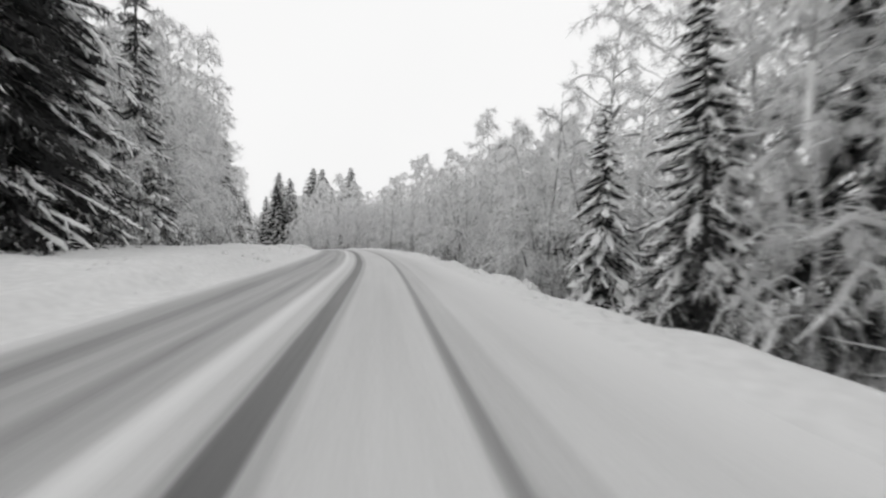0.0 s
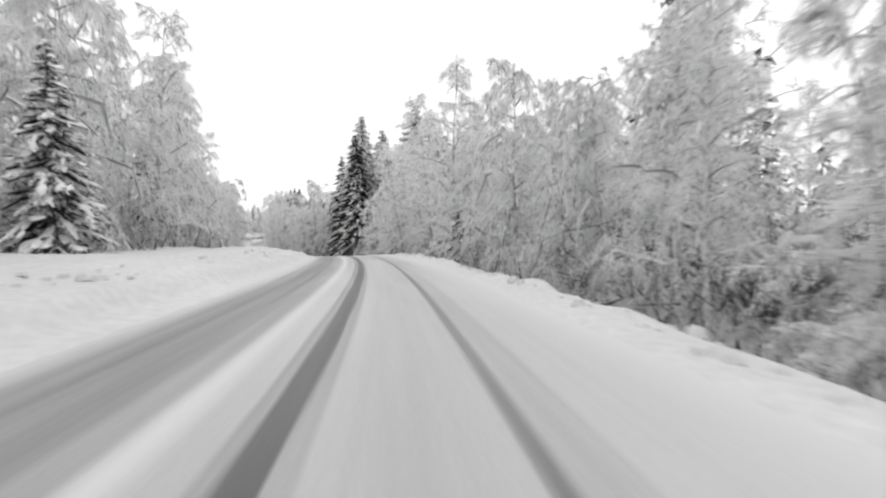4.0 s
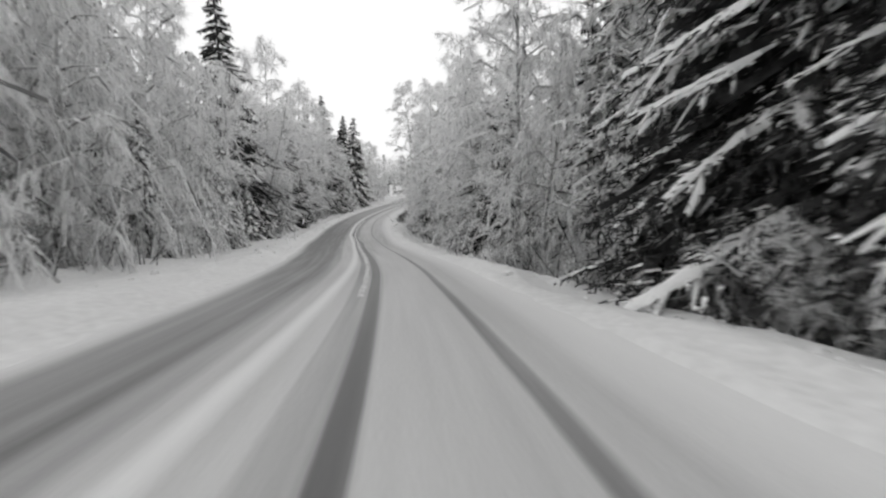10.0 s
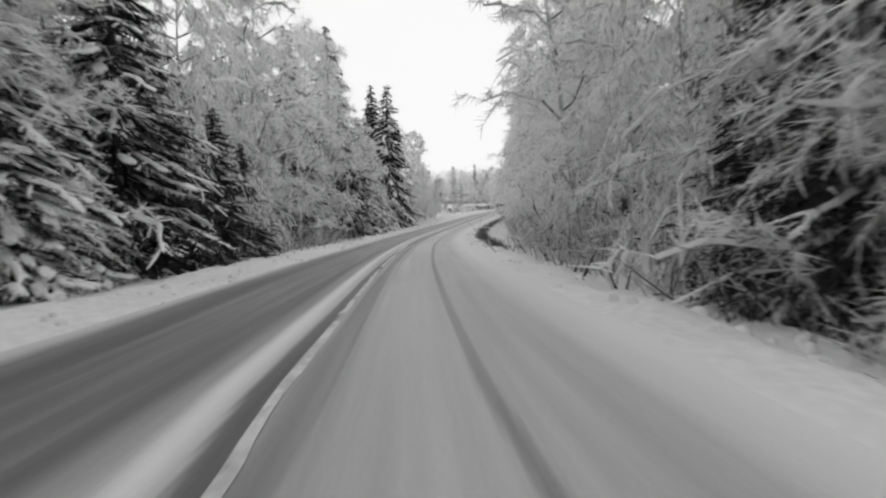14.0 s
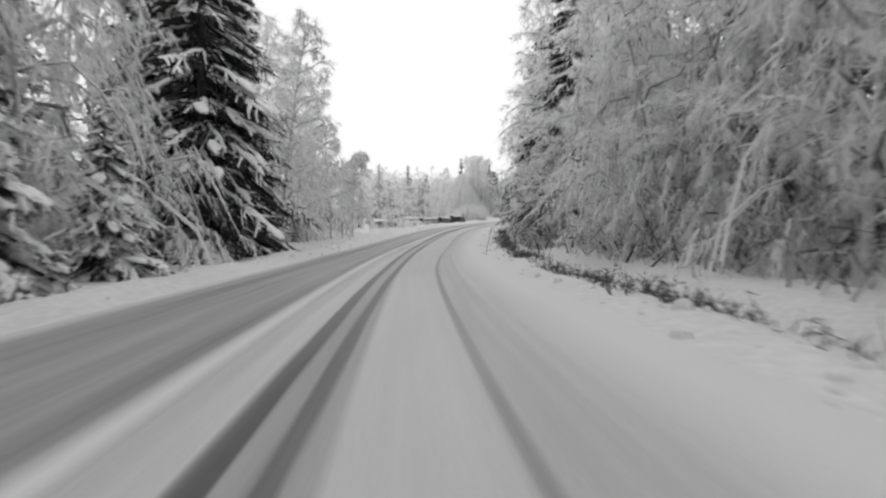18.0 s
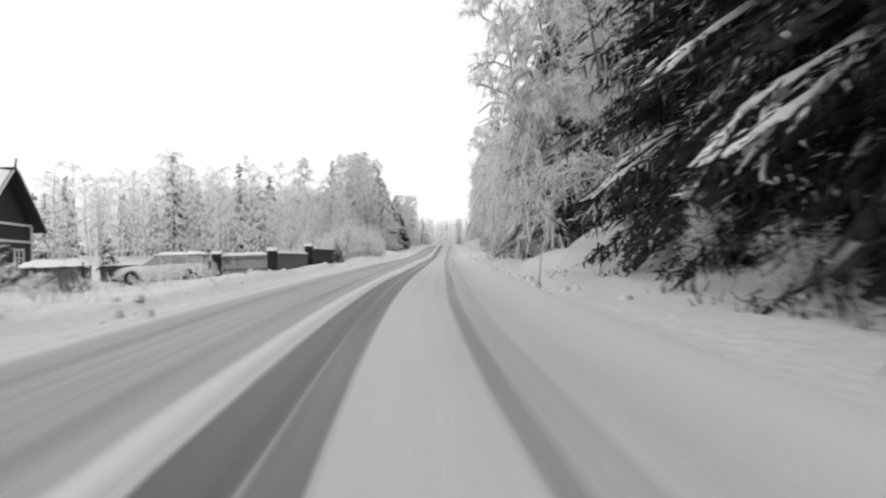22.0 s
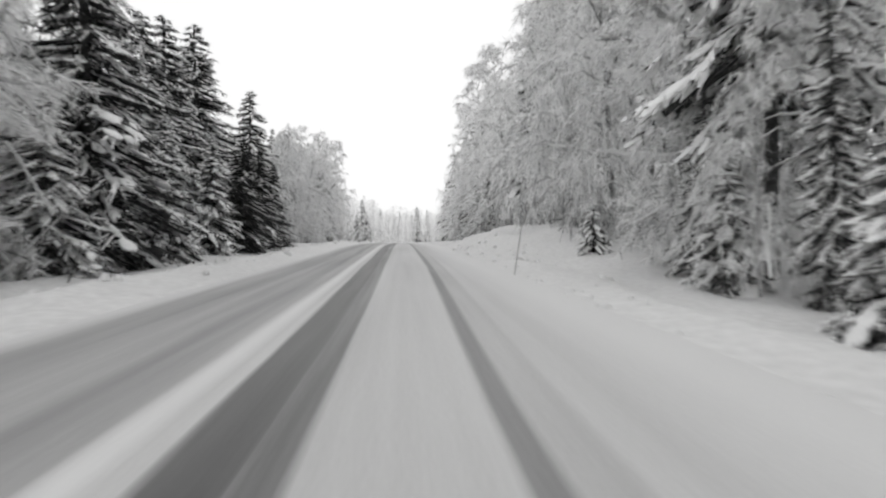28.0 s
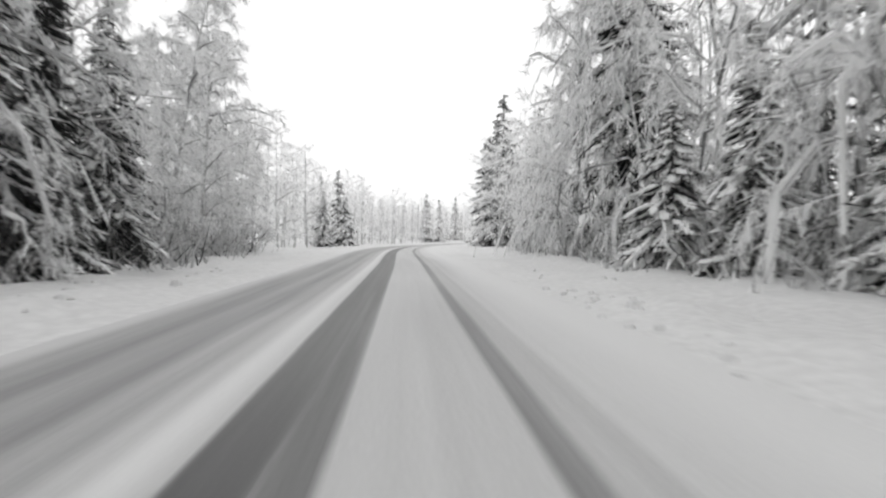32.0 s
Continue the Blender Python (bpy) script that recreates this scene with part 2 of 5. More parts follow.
# cross-section right of the car: along the road, heights at 3.8, 5.5, 8 and 14 m
RIGHT = [(-60, 0, -.9, -1.8, -1.9), (75, 0, -.9, -1.8, -1.9), (100, .05, -.5, -1.3, -1.3), (111, .1, -.3, -1.0, -1.0), (153, .05, -.1, -.8, -.8), (183, .05, -.35, -1.1, -.9),
         (222, .05, -.4, -.9, -.7), (250, 0, -.35, .1, .5), (293, 0, -.35, .1, .5), (318, 0, -.4, -.1, .4), (332, .05, .2, .7, 1.2),
         (340, .03, .15, .4, .7), (346, .06, .6, 1.4, 1.6), (350.5, .06, .8, 1.9, 2.1), (354, .04, .2, .6, .8), (360, .05, .05, .1, .3), (376, .05, -.1, -.5, -.2), (400, .05, .05, .1, .3),
         (412, 0, -.4, -.8, -.5), (424, .05, -.1, 0, .3), (432, .1, .6, 1.1, 1.3), (439, .15, 1.0, 1.5, 1.7), (450, .12, .8, 1.4, 1.6),
         (455, .1, .25, .4, .6), (470, .05, .1, .25, .4), (900, .05, 0, 0, .3)]
# left of the car: along the road, heights at -5.1, -7 and -14 m
LEFT = [(-60, .35, .5, .7), (86, .35, .5, .7), (111, .35, .7, .8), (128, .2, .4, .4), (153, .15, -.1, 0), (278, .15, -.2, -.2), (303, .2, 0, 0),
        (330, .25, .05, -.2), (346, .25, .05, -.45), (362, .25, .05, -.4), (372, .25, .1, 0), (384, .3, .4, .2), (391, .35, 1.0, .6), (397, .3, .6, .2), (403, .1, -.3, -.3), (458, .1, 0, 0), (900, .1, 0, .2)]


# the road's left edge: along the road, metres left of the car
EDGE = np.array([(-60, 4.05), (30, 4.05), (75, 3.5), (112, 3.25), (150, 3.3), (175, 3.45), (208, 4.4), (245, 4.7), (280, 4.85), (318, 4.55), (360, 4.17), (415, 3.98), (465, 3.62), (520, 3.9), (900, 3.9)])


# the crest of the right verge: along the road, metres right of the car
CREST = np.array([(-60, 3.15), (10, 3.15), (45, 2.95), (75, 3.0), (112, 3.2), (150, 3.3), (190, 2.85), (215, 2.95), (232, 3.3), (252, 3.9), (900, 3.9)])


def left_edge(s):
    return np.interp(s, EDGE[:, 0], EDGE[:, 1])


def lie(s, u):
    """Height of the snow over the road's surface, s metres along and u metres right of the car's line."""
    s, u = np.broadcast_arrays(np.asarray(s, float), np.asarray(u, float))
    R, L = np.array(RIGHT, float), np.array(LEFT, float)
    r = [np.interp(s, R[:, 0], R[:, j]) for j in range(1, 5)]
    l = [np.interp(s, L[:, 0], L[:, j]) for j in range(1, 4)]

    def run(knots):
        out = np.zeros_like(u)
        for (a, ha), (b, hb) in zip(knots, knots[1:]):
            f = np.clip((u - a) / (b - a), 0, 1)
            f = f * f * (3 - 2 * f)
            out = np.where((u >= a), ha + (hb - ha) * f, out)
        return out
    far = 1.2 * hash_noise(s / 45, u / 30, 3)
    brow = np.interp(s, CREST[:, 0], CREST[:, 1])
    right = run([(brow - .8, 0 * s), (brow - .4, .04 + 0 * s), (brow, r[0]), (brow + 1.6, r[1]), (8, r[2]), (14, r[3]), (60, r[3] + 1.5 + far), (130, r[3] + 4 + 2 * far)])
    v = u
    u = -v
    rim_ = left_edge(s)
    left = run([(rim_ - .2, 0 * s), (rim_ + .4, .04 + 0 * s), (rim_ + 1.0, l[0]), (7, l[1]), (14, l[2]), (60, l[2] + 1.0 + far), (130, l[2] + 4 + 2 * far)])
    h = np.where(v > 0, right, left)
    a = np.abs(v)
    off = np.clip((a - np.where(v > 0, brow - .9, rim_)) / 1.2, 0, 1)
    lump = (.07 * hash_noise(s / 1.1, v / .6, 1) + .12 * hash_noise(s / 3.5, v / 1.7, 2)
            + .05 * np.abs(hash_noise(s / .8, v / .35, 5)) * (1 + np.clip(1.5 - np.abs(a - np.where(v > 0, brow - .5, rim_ + .6)), 0, 1)))
    chunk = np.clip(hash_noise(s / 1.0, v / .28, 8) - .35, 0, 1) * .22 * np.clip(1.6 - np.abs(a - np.where(v > 0, brow - .4, rim_ + .7)), 0, 1)
    dent = -.3 * np.clip(hash_noise(s / 1.3, v / .5, 9) - .4, 0, 1) * np.clip(a - np.maximum(4.6, rim_ + .5), 0, 1)
    return h + off * (lump * np.where(v > 0, 1.0, 1.1) + chunk + dent)


def spot(s, u, up=0.0):
    """A place on the snow."""
    p, r = line_at(s)
    return Vector((float(p[0] + r[0] * u), float(p[1] + r[1] * u), float(p[2] + lie(s, u)) + up))


def heading(s):
    """Degrees by which the road's way at s is turned from the y axis."""
    _, r = line_at(s)
    return math.degrees(math.atan2(float(r[1]), float(r[0])))


# ---- building ----
def from_arrays(name, verts, faces, mat, smooth=False):
    me = bpy.data.meshes.new(name)
    me.from_pydata([tuple(v) for v in np.asarray(verts).tolist()], [], [tuple(q) for q in faces])
    if smooth:
        me.polygons.foreach_set("use_smooth", [True] * len(me.polygons))
    me.materials.append(mat)
    return me


def thing(name, label, category, group="", kind=""):
    return tagged(new(name), label, category, group, kind)


def child(name, me, parent, label=""):
    ob = new(name, me)
    ob.parent = parent
    if label:
        tagged(ob, label)
    return ob


def grid_mesh(name, S, Uc, height, mat):
    """A sheet over rows S along the road and columns Uc across it."""
    p, r = line_at(S)
    SS, UU = np.meshgrid(S, Uc, indexing="ij")
    xy = p[:, None, :2] + r[:, None, :] * UU[..., None]
    z = p[:, None, 2] + height(SS, UU)
    v = np.concatenate([xy, z[..., None]], -1).reshape(-1, 3)
    n, k = len(S), len(Uc)
    idx = np.arange(n * k).reshape(n, k)
    q = np.stack([idx[:-1, :-1], idx[:-1, 1:], idx[1:, 1:], idx[1:, :-1]], -1).reshape(-1, 4)
    return v, q.tolist(), SS.reshape(-1), UU.reshape(-1), idx


S_FINE = np.concatenate([np.arange(-60, -10, 3.0), np.arange(-10, 540, 0.8), np.arange(540, 900, 5.0)])
U_GROUND = np.array([-130, -100, -80, -62, -50, -40, -32, -26, -22, -19, -17, -15, -13.5, -12, -11, -10, -9, -8.2, -7.5, -6.9, -6.4, -6, -5.7, -5.4,
                     -5.2, -5.0, -4.8, -4.6, -4.4, -4.2, -4.0, -3.8, -3.6, -3.4, -3.2, -3.0, -2.7, 1.9, 2.1, 2.3, 2.5, 2.7, 2.85, 3.0, 3.15, 3.3, 3.6, 3.9, 4.2, 4.5, 4.8, 5.2, 5.6, 6.1, 6.6, 7.2, 7.8, 8.5, 9.3, 10.2,
                     11.2, 12.5, 14, 16, 19, 23, 28, 35, 44, 56, 72, 95, 130])


def ground_height(s, u):
    return lie(s, u) - np.where((u > -left_edge(s) + .1) & (u < np.minimum(np.interp(s, CREST[:, 0], CREST[:, 1]) - .75, 2.6)), 0.08, 0.0)


gv, gf, gs, gu, gi = grid_mesh("ground", S_FINE, U_GROUND, ground_height, M_GROUND)
rim = np.concatenate([gi[:, 0], gi[-1, 1:], gi[-2::-1, -1], gi[0, -2:0:-1]])
centre = gv[:, :2].mean(0)
way = gv[rim, :2] - centre
way /= np.linalg.norm(way, axis=1, keepdims=True)
outer = np.concatenate([centre + way * 2600.0, gv[rim, 2:3] * 0 + 2.0], 1)
n0 = len(gv)
gv = np.concatenate([gv, outer])
k = len(rim)
gf += [(int(rim[j]), int(n0 + j), int(n0 + (j + 1) % k), int(rim[(j + 1) % k])) for j in range(k)]
ground = new("ground", from_arrays("ground", gv, gf, M_GROUND, True))
tagged(ground, "deep white snow cover on verges and forest floor", "ground", kind="structure")


def bell(u, mid, half, soft):
    return np.clip((half + soft - np.abs(u - mid)) / (2 * soft), 0, 1)


# along the road: oncoming lane's wear; left track: main band's middle and half width, second band's middle, half width and share;
# soft wear reaching to; right track's middle, half width and share, its outer edge; ridge of loose snow
WEAR = np.array([(-60, .44, -.80, .15, -1.02, .07, .5, -.45, .72, .08, .62, 1.12, -1.45), (23, .44, -.85, .13, -1.04, .06, .5, -.55, .58, .08, .6, 1.04, -1.45),
                 (60, .46, -.94, .12, -1.12, .05, .4, -.62, .56, .08, .6, 1.05, -1.55), (100, .46, -.64, .12, -.86, .05, .6, -.42, .76, .09, .62, 1.18, -1.35),
                 (126, .48, -.71, .08, -.87, .05, .75, -.46, .72, .08, .64, 1.34, -1.35), (148, .50, -.40, .08, -.62, .08, .85, -.20, .85, .08, .64, 1.45, -1.3),
                 (170, .56, -.38, .11, -.70, .14, .5, -.22, 1.0, .11, .66, 1.54, -1.3),
                 (195, .72, -.46, .12, -.86, .06, .85, -.16, .92, .08, .64, 1.44, -1.02), (207, .78, -.44, .12, -.86, .06, .9, -.10, .86, .07, .64, 1.4, -1.0),
                 (220, .74, -1.26, .10, -.88, .17, .7, -.60, .45, .09, .62, 1.15, -1.55), (259, .50, -1.02, .13, -.72, .09, .8, -.34, .64, .08, .55, 1.36, -1.7),
                 (288, .46, -.96, .08, -.56, .09, .95, -.42, .63, .08, .5, 1.3, -1.86), (302, .46, -1.06, .08, -.56, .09, .95, -.44, .92, .06, .5, 1.29, -1.86),
                 (316, .42, -1.13, .16, -.64, .10, .95, -.50, .71, .08, .5, 1.08, -1.48), (330, .42, -1.06, .25, -.66, .17, .9, -.46, .66, .12, .5, 1.13, -1.6),
                 (344, .40, -.98, .20, -.58, .17, .95, -.38, .84, .13, .5, 1.38, -1.5), (357, .42, -.79, .12, -.40, .10, .95, -.28, .76, .10, .45, 1.4, -1.3),
                 (370, .42, -.67, .13, -.35, .11, .95, -.22, .78, .14, .45, 1.41, -1.3), (411, .44, -1.0, .20, -.68, .14, .95, -.52, .60, .11, .6, 1.07, -1.5),
                 (425, .44, -1.05, .22, -.74, .15, .95, -.56, .80, .11, .6, 1.27, -1.55), (452, .46, -.95, .21, -.60, .16, .95, -.42, .83, .10, .6, 1.37, -1.36),
                 (464, .44, -.82, .2, -.5, .15, .95, -.32, .86, .12, .6, 1.36, -1.25), (900, .44, -.82, .2, -.5, .15, .95, -.32, .86, .12, .6, 1.36, -1.25)])


def wear(s, u):
    lane, a, ah, b, bh, bs, soft_to, c, ch, cs_, outer, ridge = (np.interp(s, WEAR[:, 0], WEAR[:, k]) for k in range(1, 13))
    d = .03 * hash_noise(s / 28, 0 * s, 11)
    v = u - d
    w = .80 * bell(v, a, ah, .025)
    w = np.maximum(w, .78 * bs * bell(v, b, bh, .03) * np.clip(.95 + .25 * hash_noise(s / 40, 0 * s, 12), 0, 1))
    lo = np.minimum(a - ah, b - bh)
    w = np.maximum(w, .36 * bell(v, (lo + soft_to) / 2, (soft_to - lo) / 2, .05))
    w = np.maximum(w, .88 * cs_ * bell(v, c, ch, .05))
    w = np.maximum(w, .27 * bell(v, (c - ch + outer) / 2, (outer - c + ch) / 2, .08))
    w = np.maximum(w, .09 * bell(v, .08, .36, .14))
    far_side = left_edge(s)
    opp = .86 * lane * bell(u, -(1.6 + far_side) / 2, (far_side - 2.0) / 2, .25) + .24 * bell(u, -1.55, .3, .15)
    opp += .17 * bell(u, -far_side + .9 + 2 * d, .16, .12) * (0.6 + .4 * hash_noise(s / 30, 0 * s, 13)) + .11 * bell(u, -2.1 + d, .14, .12)
    w = np.maximum(w, opp)
    w = np.maximum(w, .42 * lane + .05 * hash_noise(s / 9, u / .7, 14))
    w = w * (1 - .95 * bell(v, ridge, .10, .07))
    edge = bell(u, (1.85 - far_side) / 2, (1.85 + far_side) / 2, .4)
    return np.clip(w, 0, 1) * edge


U_ROAD = np.concatenate([np.arange(-5.47, -1.75, 0.12), np.arange(-1.75, 1.6, 0.04), np.arange(1.6, 3.3, 0.15)])


def road_height(s, u):
    side = np.clip(np.maximum(u - np.minimum(np.interp(s, CREST[:, 0], CREST[:, 1]) - .7, 2.65), -u - left_edge(s) + .15) / .6, 0, 1)
    return .012 - .03 * wear(s, u) + .006 * hash_noise(s / .5, u / .15, 21) - .1 * side ** 2


rv, rf, rs, ru, ri = grid_mesh("road", np.concatenate([np.arange(-60, -4, 3.0), np.arange(-4, 540, 0.7), np.arange(540, 900, 4.0)]), U_ROAD, road_height, M_ROAD)
road_me = from_arrays("road", rv, rf, M_ROAD, True)
a = road_me.attributes.new("wear", "FLOAT", "POINT")
a.data.foreach_set("value", wear(rs, ru).astype(np.float32))
uvl = road_me.uv_layers.new(name="lane")
loops = np.zeros(len(road_me.loops), np.int32)
road_me.loops.foreach_get("vertex_index", loops)
uvl.data.foreach_set("uv", np.stack([ru[loops], rs[loops]], -1).astype(np.float32).reshape(-1))
road = tagged(new("road", road_me), "two-lane road of packed snow with grey wheel tracks", "road", kind="structure")


# ---- trees ----
class Pile:
    """Vertices and faces gathered for one mesh."""

    def __init__(self):
        self.v, self.f, self.n = [], [], 0

    def add(self, verts, faces):
        self.v.append(np.asarray(verts, float))
        self.f.extend((np.asarray(faces) + self.n).tolist())
        self.n += len(verts)

    def tube(self, pts, radii, sides=5):
        pts = np.asarray(pts, float)
        d = np.gradient(pts, axis=0)
        d /= np.linalg.norm(d, axis=1, keepdims=True) + 1e-9
        ref = np.where(np.abs(d[:, 2:3]) > .9, [[1.0, 0, 0]], [[0, 0, 1.0]])
        a = np.cross(d, ref)
        a /= np.linalg.norm(a, axis=1, keepdims=True) + 1e-9
        b = np.cross(d, a)
        ang = np.arange(sides) * 2 * np.pi / sides
        ring = a[:, None] * np.cos(ang)[None, :, None] + b[:, None] * np.sin(ang)[None, :, None]
        v = (pts[:, None] + ring * np.asarray(radii)[:, None, None]).reshape(-1, 3)
        n = len(pts)
        i = np.arange(n * sides).reshape(n, sides)
        q = np.stack([i[:-1], np.roll(i, -1, 1)[:-1], np.roll(i, -1, 1)[1:], i[1:]], -1).reshape(-1, 4)
        self.add(v, q)

    def sprigs(self, a, b, width, rng):
        """Thin pointed twigs from a to b, each turned at random."""
        a, b = np.asarray(a), np.asarray(b)
        side = np.cross(b - a, rng.normal(size=a.shape))
        side *= (np.asarray(width) / (np.linalg.norm(side, axis=1) + 1e-9))[:, None]
        v = np.stack([a - side, a + side, b], 1).reshape(-1, 3)
        self.add(v, np.arange(len(v)).reshape(-1, 3))

    def mounds(self, c, a, ln, wd, th, rng):
        """Rounded pillows of snow at c, each lying along a, ln long, wd wide and th thick."""
        c, a = np.asarray(c, float), np.asarray(a, float)
        a = a / (np.linalg.norm(a, axis=1, keepdims=True) + 1e-9)
        s = np.stack([a[:, 1], -a[:, 0], 0 * a[:, 0]], 1)
        s /= np.linalg.norm(s, axis=1, keepdims=True) + 1e-9
        n = np.cross(s, a)
        n *= np.where(n[:, 2:3] < 0, -1, 1)
        k, m = len(c), 4
        ang = np.arange(m) * 2 * np.pi / m + rng.uniform(0, 1, (k, 1))
        wob = rng.uniform(.7, 1.25, (k, m))

        def ring(r, h):
            return (c[:, None] + a[:, None] * (np.cos(ang) * wob * r)[..., None] * ln[:, None, None]
                    + s[:, None] * (np.sin(ang) * wob * r)[..., None] * wd[:, None, None] + n[:, None] * (th * h)[:, None, None])
        top = (c + n * th[:, None])[:, None]
        v = np.concatenate([ring(1.0, -.35), ring(.72, .62), top], 1)
        v = v.reshape(-1, 3)
        w = 2 * m + 1
        g = np.arange(m)
        h = (g + 1) % m
        quad = np.stack([g, h, h + m, g + m], -1)
        quads = (quad[None] + (np.arange(k) * w)[:, None, None]).reshape(-1, 4)
        tri = np.stack([g + m, h + m, np.full(m, 2 * m)], -1)
        tris = (tri[None] + (np.arange(k) * w)[:, None, None]).reshape(-1, 3)
        self.v.append(v)
        self.f.extend((quads + self.n).tolist())
        self.f.extend((tris + self.n).tolist())
        self.n += len(v)

    def ribbon(self, pts, across, wide, thick, rng):
        """Snow lying along a bough: rounded across, lumpy along, thinning out at both ends."""
        n = len(pts)
        taper = np.sin(np.linspace(.3, 2.8, n)) ** .5
        lump = rng.uniform(.45, 1.5, n)
        w = wide * taper * lump
        h = thick * taper * (.5 + .5 * lump)
        pts = pts + across * (wide * .5 * rng.normal(0, 1, n))[:, None]
        left = pts - across * w[:, None] - UP * (.5 * h + .45 * w)[:, None]
        right = pts + across * w[:, None] - UP * (.5 * h + .45 * w)[:, None]
        v = np.stack([left, pts - across * (.5 * w)[:, None] + UP * (.7 * h)[:, None], pts + across * (.5 * w)[:, None] + UP * (.7 * h)[:, None], right], 1).reshape(-1, 3)
        i = np.arange(n * 4).reshape(n, 4)
        self.add(v, np.stack([i[:-1, :-1], i[:-1, 1:], i[1:, 1:], i[1:, :-1]], -1).reshape(-1, 4))

    def pad(self, at, way, across, long, wide, high, rng):
        """A plump cushion of snow on the end of a bough, sagging outwards."""
        rings, around = 5, 6
        a = np.linspace(-1.25, 1.25, rings)
        b = np.arange(around) * (2 * np.pi / around) + rng.uniform(0, 1)
        swell = np.cos(a) * rng.uniform(.75, 1.2, rings)
        side = swell[:, None] * np.cos(b) * rng.uniform(.85, 1.15, (rings, around))
        up = swell[:, None] * np.sin(b)
        up = np.where(up > 0, up, up * .45) * high - (.25 * high * (a + 1.25))[:, None]
        v = at + (np.sin(a) * long)[:, None, None] * way + (side * wide)[..., None] * across + up[..., None] * UP
        i = np.arange(rings * around).reshape(rings, around)
        j = np.roll(i, -1, 1)
        self.add(v.reshape(-1, 3), np.stack([i[:-1], j[:-1], j[1:], i[1:]], -1).reshape(-1, 4))

    def mesh(self, name, mat, smooth=False):
        return from_arrays(name, np.concatenate(self.v), self.f, mat, smooth)

    def arrays(self):
        return np.concatenate(self.v), self.f


UP = np.array([0, 0, 1.0])


def along_line(q, t, pts):
    return np.stack([np.interp(q, t, pts[:, c]) for c in range(3)], 1)


